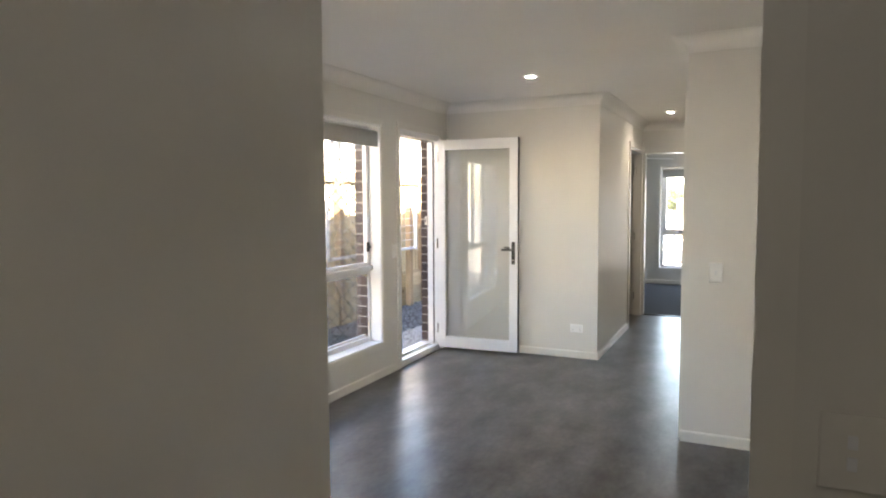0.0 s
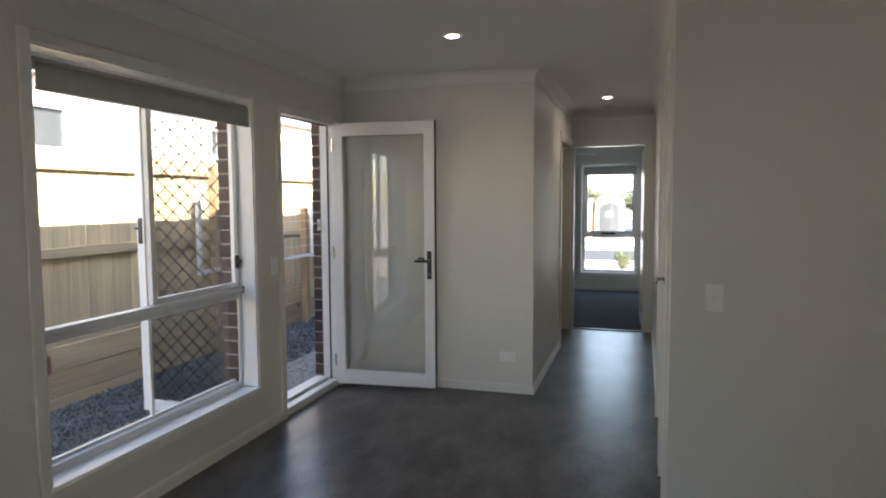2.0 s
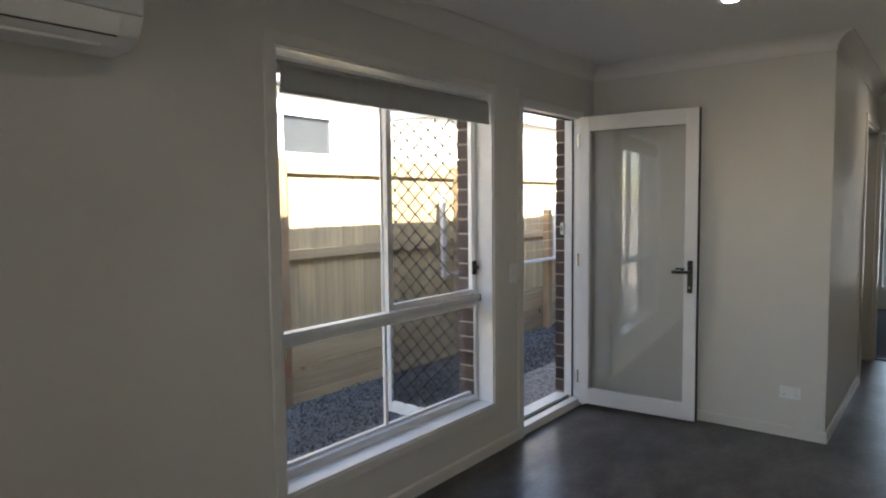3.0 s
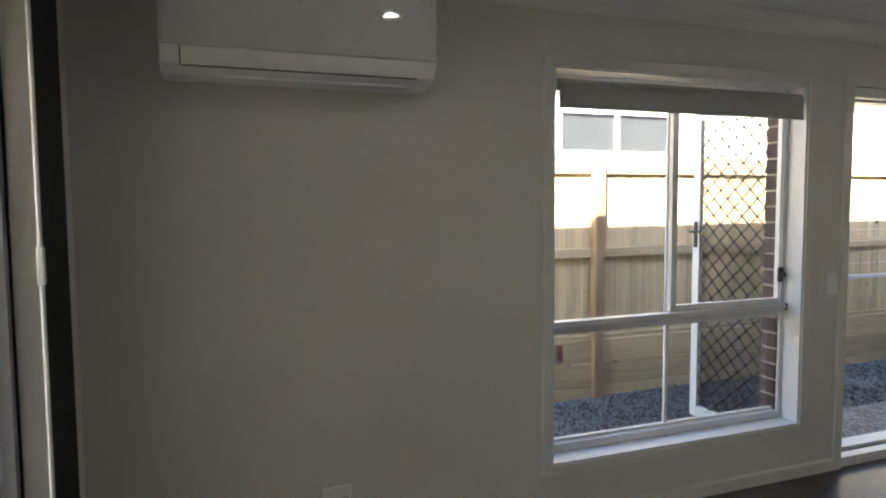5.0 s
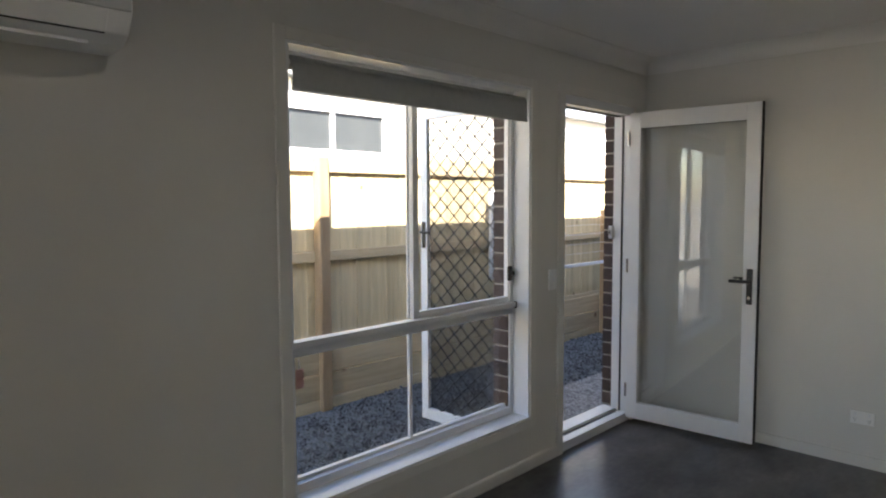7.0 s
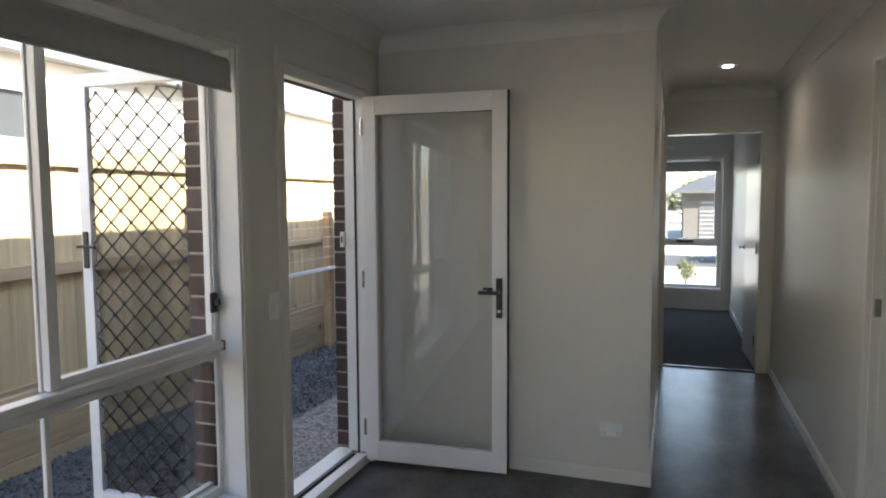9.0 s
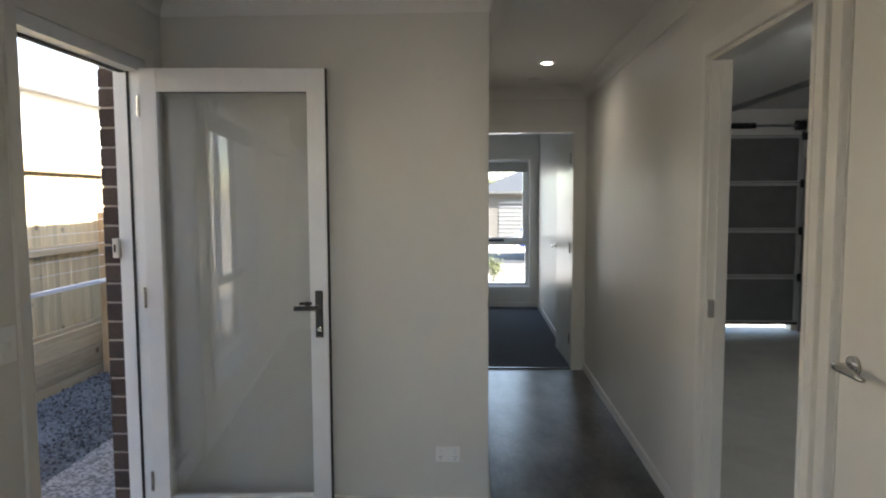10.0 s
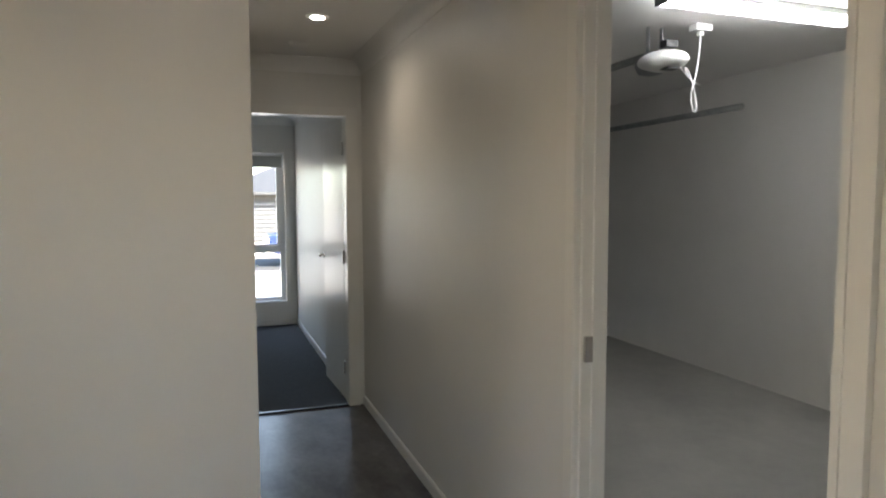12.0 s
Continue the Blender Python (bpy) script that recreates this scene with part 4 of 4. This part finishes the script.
def brick_pier(name, y0, y1, z0, z1, label, as_parts=True, x=-3.25, z_base=-0.25):
    """Stretcher-bond bricks, each an object, on a mortar core set 6 mm back."""
    core = setting(name, boxes((x - BD / 2 + 0.006, x + BD / 2, y0 + 0.006, y1 - 0.006, z0, z1)), M_MORTAR, label, "brick wall")
    n = int(round((z1 - z0) / COURSE))
    rows = []
    for i in range(n):
        y = y0 - (BL + JOINT) / 2 * (i % 2)
        while y < y1 - 0.02:
            a, b = max(y, y0), min(y + BL, y1)
            if b - a > 0.03:
                rows.append((round(b - a, 3), (a + b) / 2, z0 + i * COURSE + JOINT / 2))
            y += BL + JOINT
    if as_parts:
        for l, yc, z in rows:
            if l not in BRICKS:
                BRICKS[l] = brick_mesh(l)
            ob = new("brick", BRICKS[l])
            ob.location = (x, yc, z)
            ob.rotation_euler = (0, 0, radians(random.uniform(-0.3, 0.3)))
            under(ob, core)
    else:
        bm = bmesh.new()
        for l, yc, z in rows:
            box(bm, x - BD / 2, x + BD / 2, yc - l / 2, yc + l / 2, z, z + BH)
        o = part("brick_course", bm, M_BRICK, core)
        o["kind"] = "stuff"
    return core


# ---- outside, west side ----
t = thing("screen_door", (-3.36, 5.885, -0.03), "white security screen door standing open, black diamond grille", "screen door")
SX0, SX1, SYD = -4.215, -3.365, 5.885
part("stile", rounded(boxes((SX0, SX0 + 0.062, SYD - 0.016, SYD + 0.016, -0.03, 2.09)), 0.003), M_WHITE, t)
part("stile", rounded(boxes((SX1 - 0.062, SX1, SYD - 0.016, SYD + 0.016, -0.03, 2.09)), 0.003), M_WHITE, t)
part("rail", rounded(boxes((SX0 + 0.062, SX1 - 0.062, SYD - 0.016, SYD + 0.016, 2.028, 2.09)), 0.003), M_WHITE, t)
part("rail", rounded(boxes((SX0 + 0.062, SX1 - 0.062, SYD - 0.016, SYD + 0.016, -0.03, 0.045)), 0.003), M_WHITE, t)
gx0, gx1, gz0, gz1 = SX0 + 0.055, SX1 - 0.055, 0.04, 2.035
bm = bmesh.new()
PW, PH = 0.122, 0.112
nx, nz = int((gx1 - gx0) / PW) + 1, int((gz1 - gz0) / PH) + 1
for i in range(-nz, nx + nz):
    for s in (1, -1):
        pts = []
        for j in range(0, 2 * nz + 1):
            x = gx0 + i * PW + s * j * PW / 2
            z = gz0 + j * PH / 2
            if gx0 - 0.01 <= x <= gx1 + 0.01 and z <= gz1:
                pts.append((x, SYD, z))
        if len(pts) > 1:
            tube(pts, 0.0035, 5, bm)
for i in range(nx + 1):
    for j in range(2 * nz + 1):
        x = gx0 + i * PW + (PW / 2 if j % 2 else 0)
        z = gz0 + j * PH / 2
        if x <= gx1 and z <= gz1:
            box(bm, x - 0.006, x + 0.006, SYD - 0.005, SYD + 0.005, z - 0.009, z + 0.009)
bmesh.ops.transform(bm, matrix=Matrix.Translation((0, SYD, 0)) @ Matrix.Diagonal((1, 1.3, 1, 1)) @ Matrix.Translation((0, -SYD, 0)), verts=bm.verts)
part("grille", bm, M_BLACK, t, "black cast diamond grille")
part("insect_mesh", boxes((gx0, gx1, SYD + 0.0125, SYD + 0.0135, gz0, gz1)), M_FLY, t, "fine dark insect mesh")
h = part("handle", rounded(boxes((SX0 + 0.016, SX0 + 0.048, SYD - 0.026, SYD - 0.016, 1.16, 1.34)), 0.005), M_BLACK, t, "dark metal lever handle")
part("lever", rounded(boxes((SX0 + 0.026, SX0 + 0.040, SYD - 0.066, SYD - 0.026, 1.262, 1.278), (SX0 + 0.026, SX0 + 0.140, SYD - 0.074, SYD - 0.058, 1.262, 1.278)), 0.004), M_BLACK, h)
t = thing("door_keep", (-3.215, 6.695, 1.26), "small cream metal latch keep on the door jamb", "latch")
part("plate", rounded(boxes((-3.235, -3.210, 6.672, 6.698, 1.225, 1.31)), 0.003), M_TRIM, t)
part("slot", boxes((-3.228, -3.219, 6.670, 6.673, 1.25, 1.285)), M_BLACK, t)

t = thing("paling_fence", (-5.3, 8.0, -0.25), "treated pine paling fence on timber sleepers", "fence")
FXF = -5.31
POSTS = [5.80 + 2.4 * k for k in range(-3, 6)]
pm = mesh_of("post", rounded(boxes((-0.05, 0.05, -0.05, 0.05, -0.3, 1.835)), 0.012, 2), M_POST)
for y in POSTS:
    ob = under(new("post", pm), t)
    ob.location = (FXF + 0.035, y, 0)
    ob.rotation_euler = (0, 0, radians(random.uniform(-3, 3)))
    part("footing", lathe([(0.120, -0.26), (0.112, -0.12), (0.092, 0.0), (0.078, 0.07), (0.05, 0.08)], (FXF + 0.035, y, 0), 9), M_CONC, ob, "rough concrete post footing")
for y0, y1 in zip(POSTS, POSTS[1:]):
    for z0, z1 in ((0.262, 0.337), (1.004, 1.088), (1.715, 1.790)):
        part("rail", rounded(boxes((FXF - 0.02, FXF + 0.018, y0 + 0.05, y1 - 0.05, z0, z1)), 0.004, 1), M_RAIL, t)
    for z0 in (-0.30, -0.10, 0.105):
        part("sleeper", rounded(boxes((FXF - 0.01, FXF + 0.045 - random.uniform(0, 0.006), y0 + 0.045, y1 - 0.045, z0, z0 + 0.197)), 0.008, 2), M_RAIL, t)
y = POSTS[0]
pals = [mesh_of("paling", rounded(boxes((-0.007, 0.007, -w / 2, w / 2, 0.28, 1.872)), 0.002, 1), M_PINE) for w in (0.098, 0.101, 0.096)]
i = 0
while y < POSTS[-1]:
    ob = under(new("paling", pals[i % 3]), t)
    ob.location = (FXF - 0.030 - 0.004 * (i % 2), y, random.uniform(-0.012, 0.008))
    ob.rotation_euler = (0, 0, radians(random.uniform(-1.5, 1.5)))
    y += 0.083
    i += 1

t = thing("clothesline", (-5.15, 9.75, -0.2), "white folding clothesline standing before the timber fence", "clothesline")
part("post", rounded(boxes((-5.25, -5.16, 9.97, 10.06, -0.3, 1.36)), 0.008), M_POST, t, "treated pine support post")
part("arm", rounded(boxes((-5.15, -5.11, 7.70, 7.75, 0.70, 1.60)), 0.004), M_WHITE, t)
part("arm", rounded(boxes((-5.15, -5.11, 10.07, 10.11, 0.70, 1.46)), 0.004), M_WHITE, t)
part("bar", rounded(boxes((-5.148, -5.112, 7.75, 10.07, 0.71, 0.745)), 0.004), M_WHITE, t)
for k in range(5):
    part("line", tube([(-5.13, 7.75, 0.86 + 0.11 * k), (-5.13, 10.07, 0.86 + 0.11 * k)], 0.0025, 6), M_PLASTIC, t)

# ground, gravel and path
bm = bmesh.new()
ys = [-1500, 14.5, 18, 30, 1500]
zs = [-0.30, -0.30, -0.36, -0.75, -0.75]
vs = [[bm.verts.new((x, y, z)) for x in (-1500, 1500)] for y, z in zip(ys, zs)]
for a, b in zip(vs, vs[1:]):
    bm.faces.new((a[0], a[1], b[1], b[0]))
setting("ground", bm, M_DIRT, "pale bare dry dirt building ground", "ground")
setting("gravel_bed", boxes((-5.27, -4.06, -2.0, 18.0, -0.34, -0.195)), M_GRAVEL, "dark blue metal gravel strip along the fence", "gravel")
setting("pavement", boxes((-4.06, -3.30, -2.0, 14.0, -0.34, -0.10)), M_AGG, "exposed aggregate concrete side path", "path")
bm = bmesh.new()
rnd = random.Random(7)
for _ in range(17000):
    y = 3.0 + 9.5 * rnd.random() ** 1.2
    x = -5.26 + 1.19 * rnd.random()
    r = rnd.uniform(0.008, 0.019)
    z = -0.197 + rnd.uniform(-0.002, 0.012) + 0.02 * noise.noise((x * 2, y * 2, 0)) + 0.06 * max(0, (x + 4.75))
    v = [bm.verts.new((x + r * math.cos(a + rnd.uniform(-.4, .4)) * rnd.uniform(.7, 1.2), y + r * math.sin(a) * rnd.uniform(.7, 1.2), z + rnd.uniform(-.002, .004))) for a in (0, 1.57, 3.14, 4.71)]
    top = bm.verts.new((x + rnd.uniform(-.4, .4) * r, y + rnd.uniform(-.4, .4) * r, z + r * rnd.uniform(0.6, 1.2)))
    for k in range(4):
        bm.faces.new((v[k], v[(k + 1) % 4], top))
o = part("gravel", bm, M_GRAVEL)
tagged(o, "loose dark blue metal gravel stones", "gravel", "", "stuff")
bm = bmesh.new()
for _ in range(5200):
    y = 5.6 + 4.5 * rnd.random()
    x = -4.05 + 0.74 * rnd.random()
    r = rnd.uniform(0.004, 0.009)
    z = -0.1005
    v = [bm.verts.new((x + r * math.cos(a), y + r * math.sin(a) * rnd.uniform(.7, 1.2), z)) for a in (0, 1.57, 3.14, 4.71)]
    top = bm.verts.new((x, y, z + r * 0.45))
    for k in range(4):
        bm.faces.new((v[k], v[(k + 1) % 4], top))
o = part("pebbles", bm, M_AGG)
tagged(o, "small stones showing in the aggregate path", "pebbles", "", "stuff")

# our roof; the unseen stretch over the patio is added to block sky light
EAVE, EZ = -3.86, 2.44
RIDGE = -0.4
rz = EZ + (RIDGE - EAVE) * math.tan(radians(22))
bm = bmesh.new()
prof = [(EAVE, EZ), (RIDGE, rz), (3.0, EZ), (3.0, EZ + 0.04), (RIDGE, rz + 0.045), (EAVE, EZ + 0.04)]
setting("roof", extrude_y(prof, -0.35, 13.75), M_ROOF, "grey sheet metal gable roof of the house, with added patio cover", "roof")
setting("eaves", boxes((EAVE + 0.02, -3.20, 2.13, 13.75, 2.41, 2.43), (EAVE + 0.02, -1.43, -0.35, 2.13, 2.41, 2.43), (-3.2, KX + 0.7, 13.17, 13.75, 2.41, 2.43), (EAVE - 0.01, EAVE + 0.02, -0.35, 13.75, 2.34, 2.47)), M_WHITE, "white painted eaves lining and fascia, with added patio lining", "eaves")
setting("gutter", rounded(extrude_y([(EAVE - 0.11, 2.46), (EAVE - 0.012, 2.46), (EAVE - 0.012, 2.37), (EAVE - 0.10, 2.37)], -0.35, 13.75), 0.01), M_ROOF, "grey sheet metal roof gutter", "gutter")

# neighbour's house over the fence
h = thing("neighbour_house", (-8.3, 8.0, -0.3), "cream rendered neighbouring house with grey roof", "house")
NX = -7.3
for r in ((-6.0, 6.59, -0.3, 2.95), (6.59, 8.25, -0.3, 2.04), (6.59, 8.25, 2.57, 2.95), (8.25, 10.85, -0.3, 2.95), (10.85, 11.36, -0.3, 2.13), (10.85, 11.36, 2.60, 2.95), (11.36, 17.0, -0.3, 2.95)):
    part("wall", boxes((NX - 6, NX, *r)), M_RENDER, h)
for a, b, z0, z1 in ((6.59, 8.25, 2.04, 2.57), (10.85, 11.36, 2.13, 2.60)):
    w = part("window", boxes((NX - 0.05, NX + 0.015, a, a + 0.05, z0, z1), (NX - 0.05, NX + 0.015, b - 0.05, b, z0, z1), (NX - 0.05, NX + 0.015, a + 0.05, b - 0.05, z0, z0 + 0.045),
                              (NX - 0.05, NX + 0.015, a + 0.05, b - 0.05, z1 - 0.045, z1), (NX - 0.04, NX + 0.005, (a + b) / 2 - 0.025, (a + b) / 2 + 0.025, z0 + 0.045, z1 - 0.045)), M_WHITE, h)
    part("pane", boxes((NX - 0.06, NX - 0.03, a + 0.04, b - 0.04, z0 + 0.03, z1 - 0.03)), M_DARKGLASS, w)
part("roof", extrude_y([(NX + 0.1, 2.86), (NX + 0.1, 2.96), (NX - 4, 4.8), (NX - 8.5, 2.93), (NX - 8.5, 2.83)], -6.5, 17.5), M_ROOF, h)
part("gutter", boxes((NX + 0.1, NX + 0.19, -6.5, 17.5, 2.86, 2.95)), M_ROOF, h)


# ---- street, seen through the bedroom window ----
setting("road", boxes((-60, 60, 22.5, 28.5, -0.9, -0.56)), M_ROAD, "grey asphalt street", "road")
setting("kerb", boxes((-60, 60, 22.35, 22.5, -0.9, -0.44)), M_CONC, "concrete street kerb", "kerb")
setting("kerb_far", boxes((-60, 60, 28.5, 28.65, -0.9, -0.50)), M_CONC, "concrete street kerb", "kerb")
h = thing("street_house", (4.5, 42, -0.75), "single storey rendered house across the street", "house")
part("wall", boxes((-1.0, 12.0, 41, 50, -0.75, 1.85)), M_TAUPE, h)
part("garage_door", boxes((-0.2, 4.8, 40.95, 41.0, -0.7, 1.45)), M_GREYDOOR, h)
for k in range(9):
    part("door_rib", boxes((-0.2, 4.8, 40.93, 40.95, -0.60 + 0.23 * k, -0.56 + 0.23 * k)), M_GREYPLASTIC, h)
bm = bmesh.new()
base = [bm.verts.new(p) for p in ((-1.7, 40.3, 1.85), (12.7, 40.3, 1.85), (12.7, 50.7, 1.85), (-1.7, 50.7, 1.85))]
up = [bm.verts.new(p) for p in ((3.5, 45.5, 4.2), (7.5, 45.5, 4.2))]
for f in ((0, 1, 5, 4), (1, 2, 5), (2, 3, 4, 5), (3, 0, 4), (3, 2, 1, 0)):
    bm.faces.new([(base + up)[i] for i in f])
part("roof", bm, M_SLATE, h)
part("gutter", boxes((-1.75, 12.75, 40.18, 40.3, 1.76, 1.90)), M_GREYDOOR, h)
t = thing("portable_toilet", (-2.6, 40, -0.75), "pale arched portable toilet with grey door", "portable toilet")
arch = [(-3.4, -0.75), (-3.4, 1.15)] + [(-2.6 - 0.8 * math.cos(a), 1.15 + 0.6 * math.sin(a)) for a in [radians(15 * k) for k in range(1, 12)]] + [(-1.8, 1.15), (-1.8, -0.75)]
part("shell", extrude_y(arch, 39.6, 41.0), M_PANEL, t)
part("door", extrude_y([(-3.1, -0.7), (-3.1, 0.85)] + [(-2.6 - 0.5 * math.cos(a), 0.85 + 0.4 * math.sin(a)) for a in [radians(20 * k) for k in range(1, 9)]] + [(-2.1, 0.85), (-2.1, -0.7)], 39.55, 39.6), M_GREYDOOR, t, "grey door with a white notice")
part("notice", boxes((-2.78, -2.45, 39.54, 39.55, 0.45, 0.75)), M_PLASTIC, t)
t = thing("timber_crate", (-3.8, 40, -0.75), "tall brown timber site box", "crate")
part("body", rounded(boxes((-4.1, -3.55, 39.5, 41.2, -0.75, 1.5)), 0.02), M_POST, t)


t = thing("blue_ute", (2.24, 26.0, -0.56), "blue utility truck parked on the street", "truck")
def car_slab(profile, x0, x1, w=0.03):
    bm = bmesh.new()
    a, b = ([bm.verts.new((x, y, z)) for y, z in profile] for x in (x0, x1))
    n = len(a)
    for k in range(n):
        bm.faces.new((a[k], a[(k + 1) % n], b[(k + 1) % n], b[k]))
    bm.faces.new(a[::-1])
    bm.faces.new(b)
    return rounded(bm, w, 2)
G = -0.56
m_rot = Matrix.Translation((2.24, 26.0, 0)) @ pose(0, 0, 0, 0, 0, 90)
def ute(name, bm, mat, label=""):
    bmesh.ops.transform(bm, matrix=m_rot, verts=bm.verts)
    return part(name, bm, mat, t, label)
ute("body", car_slab([(-2.4, G + 0.45), (-2.4, G + 0.95), (-1.0, G + 1.0), (1.0, G + 1.0), (2.3, G + 0.95), (2.4, G + 0.5), (1.9, G + 0.35), (-1.9, G + 0.35)], -0.88, 0.88), M_BLUE)
ute("cab", car_slab([(-0.6, G + 0.98), (-0.45, G + 1.58), (0.6, G + 1.62), (1.25, G + 1.0)], -0.78, 0.78), M_BLUE)
ute("windscreen", car_slab([(0.70, G + 1.55), (1.20, G + 1.03), (1.24, G + 1.05), (0.74, G + 1.57)], -0.68, 0.68, 0.006), M_DARKGLASS)
ute("side_window", boxes((-0.795, 0.795, -0.4, 0.75, G + 1.08, G + 1.5)), M_DARKGLASS)
ute("bumper", rounded(boxes((-0.85, 0.85, 2.32, 2.46, G + 0.35, G + 0.58)), 0.03), M_PLASTIC)
for s in (-1, 1):
    ute("headlight", rounded(boxes((s * 0.72 - 0.13, s * 0.72 + 0.13, 2.30, 2.40, G + 0.70, G + 0.86)), 0.02), M_PLASTIC)
    for yy in (-1.5, 1.5):
        wbm = tube([(s * 0.72, yy, G + 0.34), (s * 0.92, yy, G + 0.34)], 0.34, 24)
        bmesh.ops.transform(wbm, matrix=m_rot, verts=wbm.verts)
        wh = part("wheel", wbm, M_TYRE, t, "black tyre on steel rim")
        rbm = tube([(s * 0.74, yy, G + 0.34), (s * 0.93, yy, G + 0.34)], 0.20, 20)
        bmesh.ops.transform(rbm, matrix=m_rot, verts=rbm.verts)
        part("rim", rbm, M_STEEL, wh)


def leafy(name, x, y, z, rx, rz, n, leaf, seed, label, category, trunk, group=""):
    """Tapered trunk and limbs with a crown of many small bent leaves in clumps."""
    t = thing(name, (x, y, z), label, category, group)
    r = random.Random(seed)
    bm = bmesh.new()
    limbs = []
    hub = Vector((x, y, z + trunk))
    for k in range(9):
        a, e = k * 2.4, r.uniform(0.3, 1.3)
        end = hub + Vector((math.cos(a) * math.cos(e) * rx * r.uniform(.5, .95), math.sin(a) * math.cos(e) * rx * r.uniform(.5, .95), rz * r.uniform(0.5, 1.7) * math.sin(e)))
        limbs.append(end)
        mid = hub.lerp(end, 0.5) + Vector((0, 0, 0.1 * rz))
        tube([(x, y, z + trunk * 0.6), mid, end], 0.012 * max(rx, 0.4), 5, bm)
    tube([(x, y, z - 0.05), (x + 0.02, y, z + trunk * 0.5), tuple(hub)], 0.05 * max(rx, 0.3), 7, bm)
    part("trunk", bm, M_BARK, t)
    bm = bmesh.new()
    for _ in range(n):
        c = r.choice(limbs)
        p = c + Vector((r.gauss(0, 0.3 * rx), r.gauss(0, 0.3 * rx), r.gauss(0, 0.28 * rz)))
        u = Vector((r.uniform(-1, 1), r.uniform(-1, 1), r.uniform(-.6, .6))).normalized() * leaf
        v = u.orthogonal().normalized() * leaf * 0.35
        q = [bm.verts.new(s) for s in (p - u, p + v, p + u, p - v + Vector((0, 0, leaf * 0.15)))]
        bm.faces.new(q)
    part("crown", bm, M_LEAF, t)


leafy("shrub", -1.25, 17.0, -0.40, 0.19, 0.27, 520, 0.040, 3, "small sunlit green garden shrub", "shrub", 0.25)
leafy("tree", -7.5, 62, -0.75, 3.2, 1.1, 2600, 0.2, 5, "distant leafy green street tree", "tree", 1.3, "distant trees")
leafy("tree", -4.0, 66, -0.75, 4.6, 1.1, 2600, 0.24, 8, "low distant leafy street tree", "tree", 1.1, "distant trees")
leafy("tree", 1.5, 64, -0.75, 2.6, 1.5, 2200, 0.2, 11, "distant leafy green street tree", "tree", 1.9, "distant trees")
t = thing("rubble_pile", (-3.0, 31, -0.75), "low pile of pale building rubble", "rubble")
rr = random.Random(4)
for k in range(14):
    bm = bmesh.new()
    s = rr.uniform(0.1, 0.3)
    box(bm, -s, s, -s * 0.8, s * 0.8, -s * 0.4, s * 0.5)
    for v in bm.verts:
        v.co += Vector((rr.uniform(-.3, .3), rr.uniform(-.3, .3), rr.uniform(-.3, .3))) * s
    bmesh.ops.transform(bm, matrix=pose(-3.0 + rr.gauss(0, 0.9), 31 + rr.gauss(0, 0.5), -0.68 + 0.1 * rr.random(), 0, 0, rr.uniform(0, 90)), verts=bm.verts)
    part("stone", bm, M_CONC, t)

# ---- bricks last ----
brick_pier("wall_brick_entry", 6.725, 8.45, -0.27, 2.40, "dark brown brick pier beside the entry door")
brick_pier("wall_brick_mid", 5.562, 5.91, -0.27, 2.40, "dark brown brick pier between window and door", True, -3.262)
brick_pier("wall_brick_south", SYO, 4.118, -0.27, 2.40, "dark brown outer brick wall", False)
brick_pier("wall_brick_under", 4.128, 5.552, -0.27, 0.25, "dark brown outer brick wall under the window", False)
brick_pier("wall_brick_north", 8.46, FY + 0.15, -0.27, 2.40, "dark brown outer brick wall", False)
brick_pier("wall_brick_patio", 1.25, 2.05, -0.27, 2.40, "dark brown brick blade wall at the patio", True, -3.20)
setting("wall_brick_head", boxes((-3.30, -3.20, 4.13, 6.715, 2.085, 2.41)), M_WHITE, "white infill panel above the openings", "wall")
